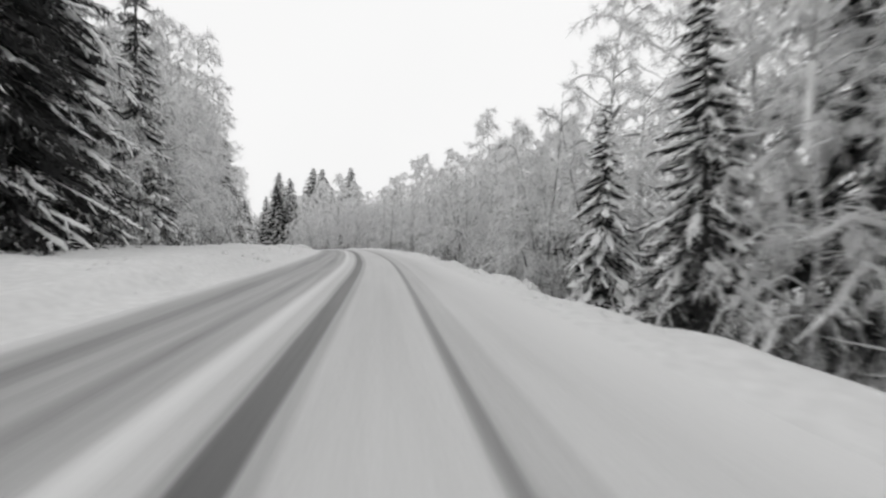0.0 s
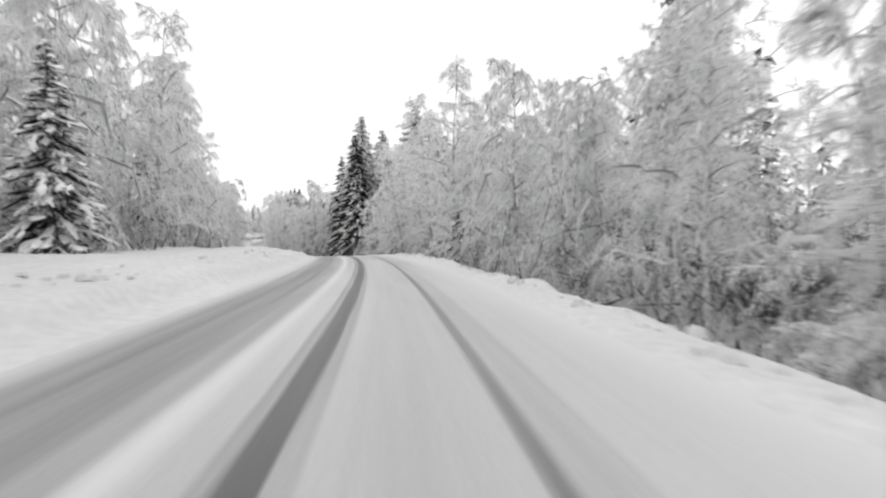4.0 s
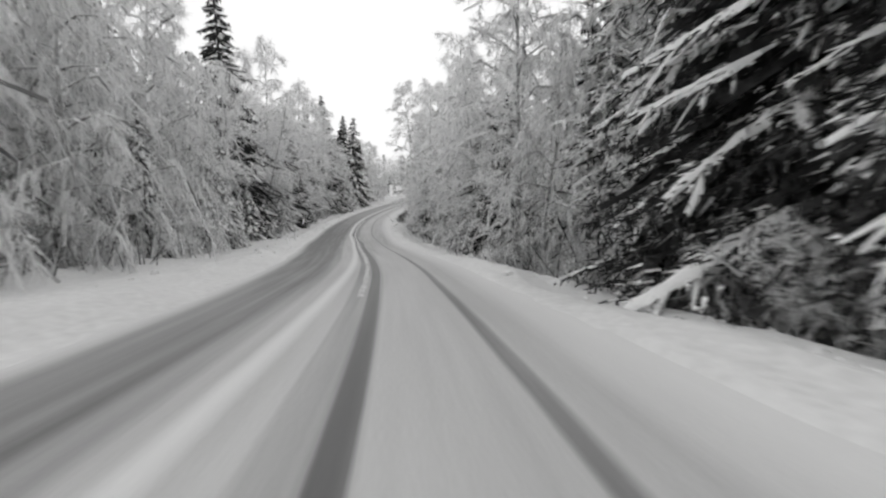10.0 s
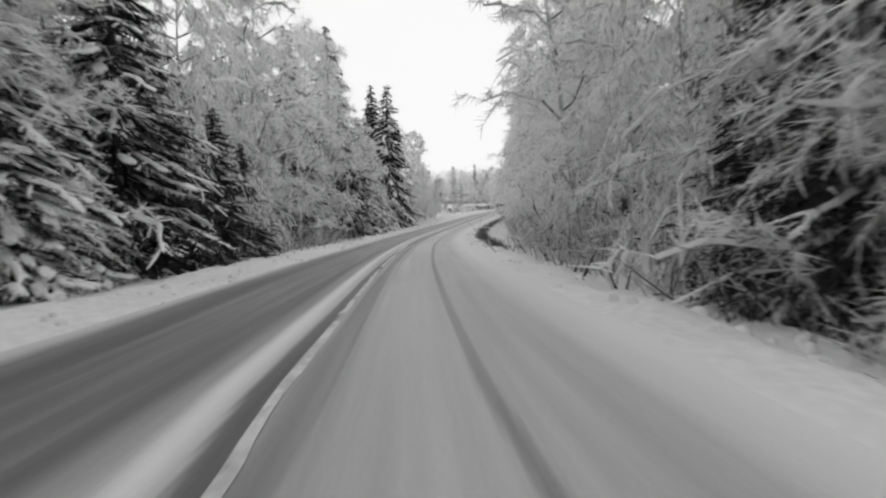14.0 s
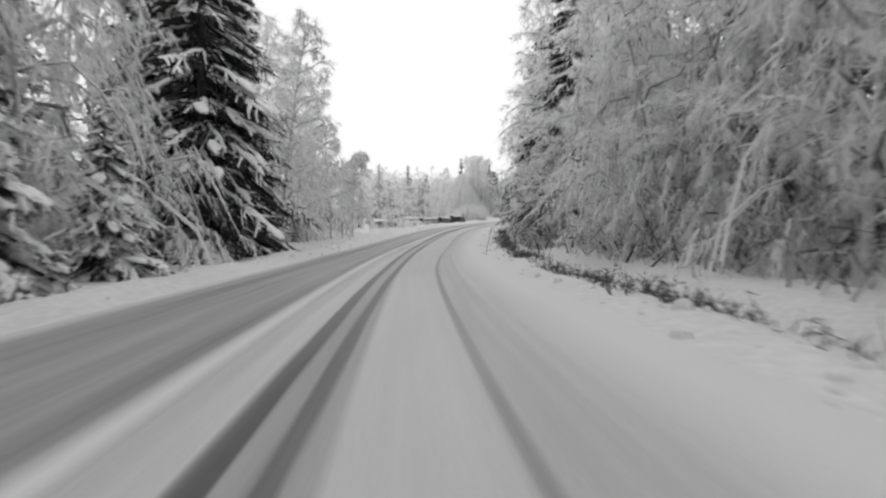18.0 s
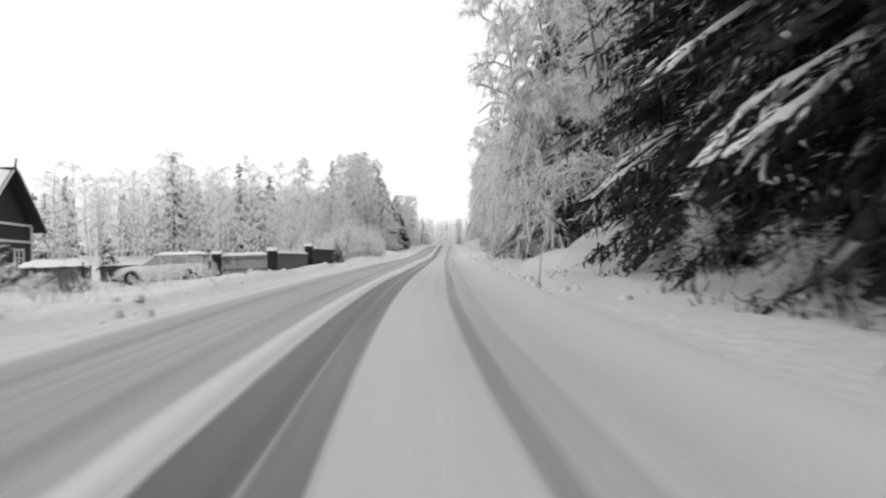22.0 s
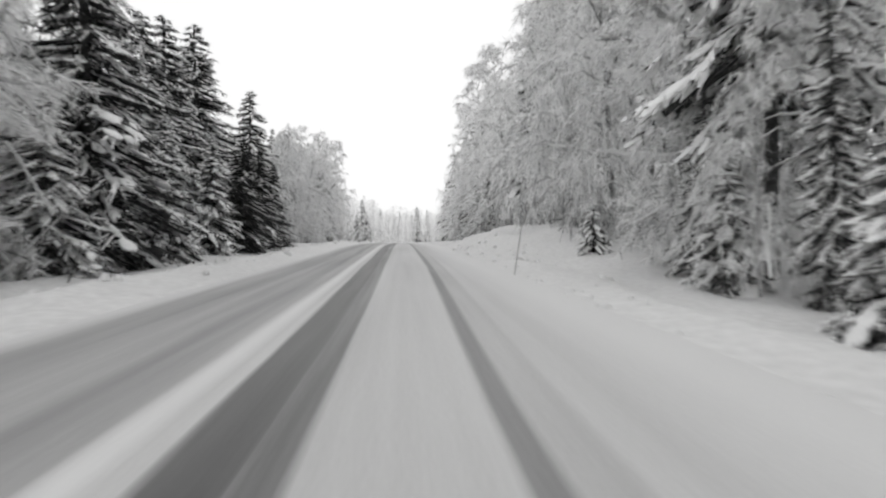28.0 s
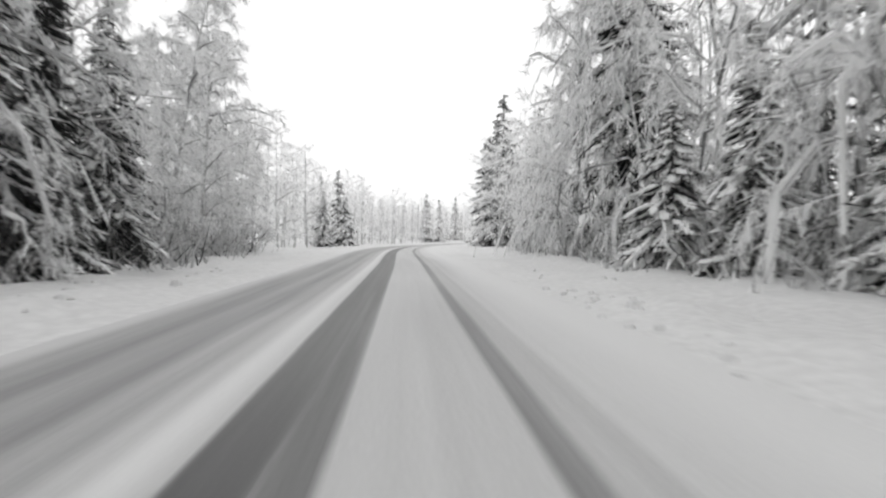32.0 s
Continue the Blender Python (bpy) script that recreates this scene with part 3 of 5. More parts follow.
def spruce_piles(H, R, seed, step=0.42, per=7, twigs=20, snow=0.8, bare=0.05, droop=0.5, seg=4, load=1.0, wide=1.0, long=1.0, side=True, strands=1.0, under=.5, pads=0.0):
    """A spruce: trunk, needled boughs, pillows of snow on them."""
    rng = np.random.default_rng(seed)
    trunk, core, crown, white = Pile(), Pile(), Pile(), Pile()
    zs = np.linspace(-.6, H * .97, 7)
    bend = rng.normal(0, .012 * H, 2)

    def axis(z):
        return np.array([bend[0] * (z / H) ** 2, bend[1] * (z / H) ** 2, z])
    trunk.tube([axis(z) for z in zs], [max((.012 if bare < .2 else .008) * H * (1 - z / H) + .02, .02) for z in np.maximum(zs, 0)], 7)
    z = H * bare
    while z < H * .985:
        f = z / H
        reach = R * min(1.0, (1 - f) ** .8 * 1.1 + .015) * (0.75 + .25 * min(1, (f - bare) / .08 + .3))
        k = max(4, int(round(per * (0.55 + .45 * (1 - f)))))
        turn = rng.uniform(0, 2 * np.pi)
        for j in range(k):
            if rng.random() < .07:
                continue
            az = turn + 2 * np.pi * (j + rng.uniform(-.35, .35)) / k
            ln = max(reach * rng.uniform(.72, 1.2), .12)
            z0 = z + rng.uniform(-.5, .5) * step
            rise = (.4 * f - .25) * ln + rng.uniform(-.12, .12) * ln
            t = np.linspace(0, 1, seg)
            out = np.array([np.cos(az), np.sin(az), 0])
            across = np.array([-np.sin(az), np.cos(az), 0])
            dr = droop * rng.uniform(.7, 1.3)
            pts = axis(z0) + out * (ln * t)[:, None] + UP * (rise * t - dr * ln * t ** 1.6 + .2 * ln * np.maximum(t - .7, 0))[:, None]
            pts[1:] += rng.normal(0, .04 * ln, (seg - 1, 3))
            lc = min(ln, 1.6)
            n1 = max(10 if side else 5, int(2 * twigs * (ln / R * .8 + .2) * max(1, ln / 3)))
            q = rng.uniform(.06, 1.0, n1) ** .8
            sgn = rng.choice([-1, 1], n1)
            off = rng.uniform(0, 1, n1) * (ln * (.30 - .22 * q) + .04)
            base = along_line(q, t, pts) + across * (sgn * off)[:, None] + out * (off * .5)[:, None] - UP * (off * rng.uniform(.1, .6, n1))[:, None]
            tl = rng.uniform(.5, 1.2, n1) * (.20 + .09 * lc) * long
            tip = base + across * (sgn * tl * rng.uniform(.2, .9, n1))[:, None] + out * (tl * rng.uniform(.1, .9, n1))[:, None] - UP * (tl * rng.uniform(.1, .9, n1))[:, None]
            crown.sprigs(base, tip, (.016 + .035 * tl) * wide, rng)
            # broad dark filler twigs by the trunk, for the shade inside the crown
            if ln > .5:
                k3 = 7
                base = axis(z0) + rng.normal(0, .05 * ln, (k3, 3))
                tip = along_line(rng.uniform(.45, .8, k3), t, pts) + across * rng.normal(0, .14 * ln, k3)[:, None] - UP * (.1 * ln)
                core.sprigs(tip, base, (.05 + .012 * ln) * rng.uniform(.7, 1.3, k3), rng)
            n2 = max(4, int(n1 * .5))
            base = along_line(rng.uniform(.15, 1.0, n2), t, pts) + across * rng.normal(0, .12 * ln, n2)[:, None] - UP * .04
            tip = base - UP * (rng.uniform(.2, .55, n2) * (.35 + lc * .2) * long)[:, None] + rng.normal(0, .07, (n2, 3))
            crown.sprigs(base, tip, rng.uniform(.015, .04, n2) * wide, rng)
            if rng.random() < snow * (1 if H < 9 or bare > .1 else under + (1 - under) * min(1, f / .45)):
                if side:
                    q = np.linspace(rng.uniform(.12, .4), 1.0, 4 + int(ln * 2.6))
                    white.ribbon(along_line(q, t, pts) + UP * .03, across, (.034 + .017 * min(ln, 2.5)) * load, (.045 + .014 * min(ln, 2.5)) * load, rng)
                    for _ in range(int(3.4 * ln * strands + .3)):
                        q0, sd = rng.uniform(.2, .95), rng.choice([-1, 1])
                        o = along_line(np.array([q0]), t, pts)[0]
                        way_ = across * sd * rng.uniform(.3, 1.0) + out * rng.uniform(.5, 1.0) - UP * rng.uniform(.35, 1.1)
                        far_ = min(ln * rng.uniform(.14, .34) * (1.15 - .5 * q0) + .06, rng.uniform(.4, .7))
                        q = np.linspace(0, 1, 3)
                        line = o + way_ * (far_ * q)[:, None] - UP * (.3 * far_ * q ** 2)[:, None]
                        perp = np.cross(way_, UP)
                        white.ribbon(line, perp / (np.linalg.norm(perp) + 1e-9), (.024 + .009 * min(ln, 2.5)) * load, (.03 + .008 * min(ln, 2.5)) * load, rng)
                for _ in range(int(pads * (.5 + .6 * min(ln, 2.6)) + rng.random())):
                    q0 = rng.uniform(.45, 1.0)
                    e = along_line(np.array([q0, max(q0 - .2, 0)]), t, pts)
                    way_ = (e[0] - e[1]) / (np.linalg.norm(e[0] - e[1]) + 1e-9)
                    size = (.12 + .045 * min(ln, 2.4)) * rng.uniform(.6, 1.25)
                    white.pad(e[0] + across * rng.normal(0, .10 * ln) + UP * .02, way_, across, size * 1.45, size, size * .62, rng)
                n4 = int((8 + 14 * ln) * min(load, 1.5))
                q = rng.uniform(.15, 1.0, n4)
                sd = rng.choice([-1, 1], n4)
                off = rng.uniform(0, 1, n4) * (ln * (.32 - .2 * q) + .04)
                base = along_line(q, t, pts) + across * (sd * off)[:, None] + out * (off * .5)[:, None] + UP * (.05 - off * .35)[:, None]
                tl = (.12 + .07 * lc) * rng.uniform(.6, 1.4, n4)
                tip = base + across * (sd * tl * rng.uniform(.1, .8, n4))[:, None] + out * (tl * rng.uniform(.4, 1, n4))[:, None] - UP * (tl * rng.uniform(.1, .7, n4))[:, None]
                white.sprigs(base, tip, (.011 + .007 * lc) * load * rng.uniform(.6, 1.4, n4), rng)
        z += step * (.65 + .5 * (1 - f)) * rng.uniform(.85, 1.15)
    return trunk, core, crown, white


def birch_piles(H, R, seed, limbs=30, joints=5, subs=8, twigs=35, stems=1, weep=0.5, low=0.05, twig_len=.48, fat=1.0, clump=1.0, arch=0.0):
    """A leafless broad tree white with rime: trunk and limbs, and the fine frosted twigs."""
    rng = np.random.default_rng(seed)
    wood, limbs_, fine = Pile(), Pile(), Pile()
    down = -UP
    A, B, W = [], [], []
    for st in range(stems):
        lean = rng.normal(0, .04 + .12 * (stems > 1), 2)
        h = H * (1 if st == 0 else rng.uniform(.65, .95))
        zz = np.linspace(-.6, h, 8)
        wob = np.cumsum(rng.normal(0, .015 * h, (8, 2)), 0)
        px = np.stack([lean[0] * zz + wob[:, 0] * .5, lean[1] * zz + wob[:, 1] * .5, zz], 1)
        px[:, 0] += arch * h * np.maximum(zz / h, 0) ** 2.5
        px[:, 2] -= arch * .55 * h * np.maximum(zz / h, 0) ** 4
        wood.tube(px, np.linspace(.0075 * h + .012, .012, 8), 6)
        count = max(4, limbs // stems)
        for i in range(count):
            f = low + (1 - low) * ((i + rng.random()) / count) ** .95
            o = along_line(np.array([min(f * h, h * .98)]), zz, px)[0]
            az = i * 2.4 + rng.uniform(-.6, .6)
            out = np.array([np.cos(az), np.sin(az), 0])
            ln = R * (1.05 - .7 * max(0, f - .3) / .7) * rng.uniform(.6, 1.2) * (.75 + .25 * min(1, f / .3))
            t = np.linspace(0, 1, joints)
            up = ln * (rng.uniform(.45, .95) * t - weep * rng.uniform(.6, 1.4) * t ** 2.2)
            pts = o + out * (ln * t * .85)[:, None] + UP * up[:, None]
            pts[1:] += rng.normal(0, .04 * ln, (joints - 1, 3))
            limbs_.tube(pts, np.linspace(.010 * ln + .022, .014, joints), 3)
            if joints > 3:
                fine.ribbon(pts[1:] + UP * .02, np.array([-np.sin(az), np.cos(az), 0]), (.05 + .008 * ln) * fat, .05 * fat, rng)
            m = subs
            q = rng.uniform(.15, 1.0, m)
            b = along_line(q, t, pts)
            dr = out * rng.uniform(-.1, .8, m)[:, None] + rng.normal(0, .55, (m, 3)) + UP * .25
            dr /= np.linalg.norm(dr, axis=1, keepdims=True)
            sl = ln * rng.uniform(.2, .42, m) * (1.15 - .5 * q) + .3
            mid = b + dr * (sl * .55)[:, None]
            end = b + dr * sl[:, None] + down * (weep * 1.0 * sl)[:, None]
            A += [b, mid]
            B += [mid, end]
            W += [np.full(m, .022 * fat), np.full(m, .018 * fat)]
            w = rng.beta(2.2, 1.6, (m, twigs))
            base = np.where(w[..., None] < .55, b[:, None] + (mid - b)[:, None] * (w / .55)[..., None], mid[:, None] + (end - mid)[:, None] * ((w - .55) / .45)[..., None])
            td = rng.normal(0, .55, (m, twigs, 3)) + dr[:, None] * .5 + down * weep * clump
            td /= np.linalg.norm(td, axis=2, keepdims=True)
            tl = twig_len * rng.uniform(.5, 1.3, (m, twigs))
            A.append(base.reshape(-1, 3))
            B.append((base + td * tl[..., None]).reshape(-1, 3))
            W.append(rng.uniform(.011, .027, m * twigs) * fat)
    fine.sprigs(np.concatenate(A), np.concatenate(B), np.concatenate(W), rng)
    return wood, limbs_, fine


def tree_proto(name, label, parts, group):
    ob = thing(name, label, "tree" if "bush" not in name else "bush", group)
    for pn, me, lb in parts:
        c = child(pn, me, ob, lb)
        if pn != "trunk":
            tagged(c, kind="stuff")
    return ob


def spruce(label, H, R, seed, needle=None, group="roadside trees", **kw):
    t, d, c, w = spruce_piles(H, R, seed, **kw)
    return tree_proto("spruce", label, [("trunk", t.mesh("trunk", M_BARK), ""), ("inner_brushwood", d.mesh("inner_brushwood", M_CORE_SHADE), "inner twigs blackened for the crown's shade"), ("crown", c.mesh("crown", needle or M_NEEDLE), "dark needled boughs"),
                                        ("snow", w.mesh("snow", M_SNOW, True), "pillows of snow on the boughs")], group)


def birch(label, H, R, seed, name="birch", group="roadside trees", **kw):
    t, l, c = birch_piles(H, R, seed, **kw)
    return tree_proto(name, label, [("trunk", t.mesh("trunk", M_LIMB), ""), ("branching", l.mesh("branching", M_LIMB), "bare limbs with snow on them"), ("crown", c.mesh("crown", M_FROST), "fine twigs white with rime")], group)


SPRUCES = [spruce("tall dark spruce with snow on its drooping boughs", 16, 3.2, 1, M_NEEDLE_DARK, step=.5, twigs=38, snow=.78, strands=.6, pads=.5),
           spruce("tall spruce heavy with fresh snow", 14, 3.0, 2, load=1.4, snow=.95, step=.48, twigs=34, under=.85, strands=.6, pads=1.5),
           spruce("dense dark-green spruce dusted with snow", 18, 3.7, 3, M_NEEDLE_DEEP, per=9, snow=.24, step=.5, twigs=44, strands=.2, under=.3),
           spruce("slender spruce with snowy boughs", 15, 2.2, 4, per=6, snow=.9, step=.48, twigs=30)]
BIG = spruce("towering old spruce with long snow-laden boughs", 26, 5.6, 10, M_NEEDLE_DARK, step=.62, per=10, twigs=40, snow=.95, load=1.4, strands=.7, under=.1)
YOUNG = [spruce("young spruce bowed under thick snow", 4.2, 1.4, 5, load=1.5, snow=.96, step=.3, per=6, twigs=30, pads=1.3, group="young spruces"),
         spruce("small young spruce under thick snow", 3.0, 1.1, 6, load=1.5, snow=.96, step=.28, per=6, twigs=24, pads=1.3, group="young spruces"),
         spruce("young spruce with snow-laden boughs", 6.5, 2.0, 7, load=1.5, snow=.93, step=.34, per=6, twigs=32, pads=1.5, group="young spruces")]
PINE = spruce("tall pine with a bare trunk and snowy crown", 17, 2.7, 8, M_NEEDLE_DARK, bare=.42, droop=.25, per=5, step=.6, twigs=36, load=1.6, snow=.85)
PINE3 = spruce("tall snow-laden pine with a bare lower trunk", 21, 3.6, 18, M_NEEDLE, bare=.24, droop=.5, per=8, step=.55, twigs=30, load=1.8, snow=.97, pads=1.6)
PINE2 = spruce("snow-laden pine with a long bare trunk", 18, 2.6, 9, M_NEEDLE_DARK, bare=.5, droop=.35, per=5, step=.65, twigs=34, load=1.9, snow=.9)
BIRCHES = [birch("leafless birch thick with white rime", 14, 3.4, 11),
           birch("frosted birch with drooping white branches", 13, 3.5, 12, weep=.85, clump=1.6),
           birch("tall birch covered in hoarfrost", 16, 3.3, 13, limbs=34, low=.15),
           birch("broad frosted tree with arching branches", 10.5, 3.8, 14, weep=1.0, low=.05, clump=1.8, limbs=32),
           birch("frosted alder with several stems", 10, 3.0, 15, stems=3, limbs=33, low=.05)]
BENT = birch("young birch bowed over towards the road by its snow", 9.4, 1.9, 17, weep=1.1, low=.2, clump=1.3, limbs=26, arch=.42, twigs=50, fat=.8)
BUSHES = [birch("frosted willow bush by the road", 3.8, 1.7, 21, "bush", "roadside bushes", stems=5, limbs=30, subs=8, twigs=15, low=.06, weep=.2, twig_len=.34, fat=.8),
          birch("low rime-covered bush on the verge", 2.2, 1.3, 22, "bush", "roadside bushes", stems=5, limbs=25, subs=7, twigs=13, low=.04, weep=.1, twig_len=.28, fat=.7)]
used = set()
rnd = random.Random(7)


def plant(proto, s, u, size=1.0, slim=1.0, turn=None, lean=0.0):
    p = spot(s, u, -.05)
    m = pose(p.x, p.y, p.z, rnd.uniform(-1.5, 1.5), rnd.uniform(-1.5, 1.5) + lean, rnd.uniform(0, 360) if turn is None else turn)
    m = m @ Matrix.Diagonal((size * slim, size * slim, size, 1))
    if proto.name not in used:
        used.add(proto.name)
        proto.matrix_basis = m
        return proto
    return copy_thing(proto, m)


# single trees that stand out: kind, along, across, size
S0, S1, S2, S3 = SPRUCES
B0, B1, B2, B3, B4 = BIRCHES
Y0, Y1, Y2 = YOUNG
SINGLES = [
    # the start: dark spruces beyond the wide verge, laden ones by the road
    (S2, 24, -14.5, 1.15), (S0, 20, -15.5, 1.2), (S0, 28.5, -15.4, 1.3), (S0, 31.5, -17, 1.2), (Y2, 38, -13.2, .8), (Y2, 47, -13.5, .75),
    (S1, 20.3, 8.2, .56), (S1, 22.5, 9.4, .62), (S0, 13.2, 7.8, .5), (S1, 15.5, 8.6, .6), (Y2, 14.5, 7.4, .7), (B2, 27, 10.5, 1.0), (B2, 22, 12.5, 1.1), (B0, 17, 12, 1.1), (B1, 11, 9.0, .9), (S0, 12.5, 11.8, .95), (Y2, 115, 7.6, 1.1), (S1, 118, 9.2, .62), (Y0, 142, 7.4, .85), (Y2, 146, 7.8, .9), (B0, 138, 10.5, 1.1), (B2, 144, 10, 1.0), (B0, 150, 9.5, 1.05), (B4, 156, 9.0, 1.1), (B0, 303, -12.5, 1.0), (B4, 300, -12, 1.1), (S2, 301, -14.5, .9),
    # big spruces on the bend
    (BIG, 176, 10.6, 1.06, 1.1), (BIG, 186.8, 18.7, 1.0, 1.2), (BIG, 170.5, 18, 1.02, 1.2), (BIG, 176, 25, 1.05, 1.2), (BIG, 172, 31, 1.05, 1.2), (B1, 180.6, 7.8, .9), (S1, 185, -12.7, 1.1), (S1, 95, -11.6, .98, 1.25), (S1, 289, -13.9, 1.35), (S1, 272, -12.5, 1.3), (S2, 171, 9.4, 1.1), (S2, 180, 9.2, 1.0),
    (S1, 167.8, -13, .72), (S1, 171, -12.5, .85), (S1, 174.5, -12, .95), (S1, 70.5, -12.2, .78, 1.25), (S1, 83, -12.6, .95, 1.2), (S2, 71.5, -13.8, .6, 1.3), (S1, 112, -13.6, .95), (S1, 116, -14.6, .9), (S3, 120, -15, .9),
    (S1, 194, -10.6, .9), (B1, 199, -10.2, 1.0), (B3, 203, -10.4, 1.1), (S1, 209, -10.4, 1.0), (S1, 216, -12, 1.1), (B1, 188, -10.8, 1.1), (Y2, 206, -9.6, 1.0), (Y2, 220, -9.8, 1.1), (S1, 228.6, -8.9, .92, 1.3), (S1, 231.6, -9.3, .8, 1.3), (S0, 234.6, -9.6, .66, 1.4), (B1, 226, -9.3, .9), (S2, 237.5, -9.2, .3, 1.6), (S2, 241.5, -9.2, .34, 1.5), (S2, 247, -9.4, .3, 1.5), (S2, 199.5, 7.8, .5, 1.3), (S2, 202.8, 8.0, .5, 1.3), (S2, 206, 8.2, .45, 1.3), (S2, 177.8, 8.2, .8, 1.15), (S2, 223.6, 7.4, .5, 1.4), (S2, 225.6, 7.9, .48, 1.4), (S2, 228, 8.4, .45, 1.4),
    (S0, 295, -9.8, 1.05, 1.1), (S2, 297.4, -9.6, .7, 1.1), (S2, 298, -12.5, 1.0), (B3, 289, -9.8, 1.05), (B1, 284, -9.6, 1.1), (Y2, 286.5, -8.8, 1.0), (S0, 281, -12.2, .9), (B1, 277, -9.8, 1.1), (B2, 305, -10.2, .9), (B2, 311, -9.8, .95), (B0, 308, -12, 1.0), (B2, 315.5, -11.2, .9), (B4, 324, -11.0, .6), (BUSHES[0], 332.6, -9.0, .62), (BUSHES[1], 337, -8.8, .62), (BUSHES[1], 339.5, -9.2, .5), (B4, 360, -29.5, .95), (B3, 313.5, -9.2, .8), (B1, 318, -11.5, .6), (B4, 310, -10.6, .8), (B4, 321, -10.4, .55), (B3, 316, -12.5, .75),
    (S2, 341, 9.0, 1.1), (S2, 333.5, 8.4, 1.0), (S2, 337.5, 8.8, 1.05), (S2, 344.5, 10.2, 1.05), (S2, 329.5, 8.0, .95), (S2, 335.5, 11.5, 1.1), (S2, 340, 12.5, 1.1), (S2, 331, 11, 1.0), (S1, 306, 8.8, 1.15), (S0, 309.3, 8.4, 1.05), (S1, 312.5, 8.8, 1.05), (BUSHES[0], 340.5, 6.4, .6), (BUSHES[0], 337.5, 6.2, .7), (BUSHES[1], 334, 5.8, .8), (B0, 349, 9.2, 1.25), (B2, 353, 9.6, 1.2), (B4, 348, 8.0, 1.1), (BUSHES[0], 357, 6.2, .6), (BUSHES[0], 359.5, 5.8, .5), (BUSHES[1], 355.5, 5.4, .7), (B1, 188, 8.4, .95), (B2, 183.5, 8.6, .9), (S2, 173, 9.0, 1.0),
    # past the yard: a block of laden spruces, then a clearing with broad frosted trees
    (B1, 422, 9.2, 1.2), (B2, 423, -16, .75), (B2, 418, -14, .7),
    (B1, 413.5, -9.0, .9), (PINE, 416, -9.8, .8), (B4, 418.5, -9.2, .85), (S1, 424, -9.8, .72, 1.35), (S0, 427, -10.2, .66, 1.4), (S1, 474, 8.8, .85), (Y2, 477, 8.0, 1.0), (S1, 430.3, -9.2, .74, 1.35), (S1, 433.2, -10.4, .7, 1.35), (S1, 436.2, -9.4, .74, 1.35), (S1, 438.2, -10.6, .76, 1.4), (S1, 440.6, -9.2, .7, 1.4), (S1, 443.2, -9.9, .66, 1.4), (S1, 445.4, -9.2, .74, 1.3), (S0, 434.6, -12, .6, 1.4), (S1, 441.6, -10.4, .76, 1.4), (S0, 437, -11.8, .64, 1.4), (S1, 439.6, -8.9, .5, 1.5), (S0, 441.8, -11.8, .7, 1.5), (S0, 447.6, -10.4, .56, 1.4), (S2, 438.6, -8.6, .3, 1.5), (S2, 443.8, -8.8, .3, 1.4), (S2, 448.2, -9.0, .28, 1.4), (B2, 431.6, -12.5, 1.0), (B0, 419.6, -12, 1.0), (B2, 413.3, -13, 1.0), (B0, 426, -14, 1.0),
    (B3, 457, -9.2, .85), (B4, 459.5, -9.0, .88), (B3, 455, -10.2, .8), (B3, 462, -9.4, .85), (B4, 464.5, -9.4, .85), (S3, 452.3, -10, .45), (S1, 474, -12.8, 1.28), (S3, 471, -14, .95), (B2, 450, -13, .55), (S1, 466, -9.2, .5),
    (B4, 469, -9.5, .95), (B3, 473, -10.2, 1.0), (B1, 477, -10.4, .9), (S1, 468, 9.4, 1.05), (S1, 463.5, 9.8, 1.1),
    (S2, 358.5, 8.0, .75, 1.2), (S2, 362, 10.8, .9), (S2, 354.5, 9.4, .85, 1.1), (S2, 366, 11.4, .95), (S2, 369.5, 10.8, .85), (S2, 373, 11.5, .8), (Y2, 381, 7.0, .88), (Y0, 384.5, 7.6, 1.0), (Y2, 379, 8.4, .75), (Y0, 389, 7.8, 1.1), (Y0, 415, 7.0, .95), (S3, 418, 8.4, .5), (S3, 422.5, 8.0, .44), (Y0, 420.5, 7.6, .9), (Y1, 427, 6.6, .6), (Y1, 402, 6.6, .7),
    (PINE3, 421.5, 9.4, 1.05, .95), (B1, 419.4, 7.8, .62), (B4, 423.5, 8.2, .7), (PINE3, 402, 10.2, 1.03), (B2, 397, 8.6, 1.0), (B0, 401, 8.4, .9), (S1, 461, 8.6, .46, 1.1), (S1, 464.6, 8.2, .34, 1.2), (S3, 427, -19.1, 1.24), (B2, 414.5, -14.2, 1.0), (B0, 419, -15.5, 1.05), (B1, 423, -12, 1.1), (S1, 520, -8.8, .75), (PINE, 416, 9.8, .95), (B2, 427, 10.0, 1.2), (B2, 433, 9.4, 1.3), (B0, 445, 8.6, 1.2), (B3, 437, 8.4, 1.0), (B1, 431, 8.2, 1.0), (B0, 440, 9.6, 1.3), (PINE3, 455.5, 11.4, 1.05, 1.0), (B2, 457, 9.8, 1.05), (PINE, 189, 8.6, .9), (PINE2, 449.5, 12.6, 1.0),
    (S0, 473, -9.0, .46), (S2, 475.5, -9.6, .42), (S0, 478.5, -9.2, .46), (Y0, 467, 8.6, 1.1), (Y2, 470, 9.6, 1.0), (Y2, 530, -8.4, 1.2)]
for proto, s, u, size, *slim in SINGLES:
    plant(proto, s, u, size, *slim)

plant(BENT, 316.5, -8.2, 1.0, 1.0, heading(316.5) + 90)
for s, u, size in ((374, -14, .78), (371, -22, .9), (377, -19, .95), (367.5, -24, 1.5), (381, -25, 1.4)):
    plant(Y1, s, u, size)

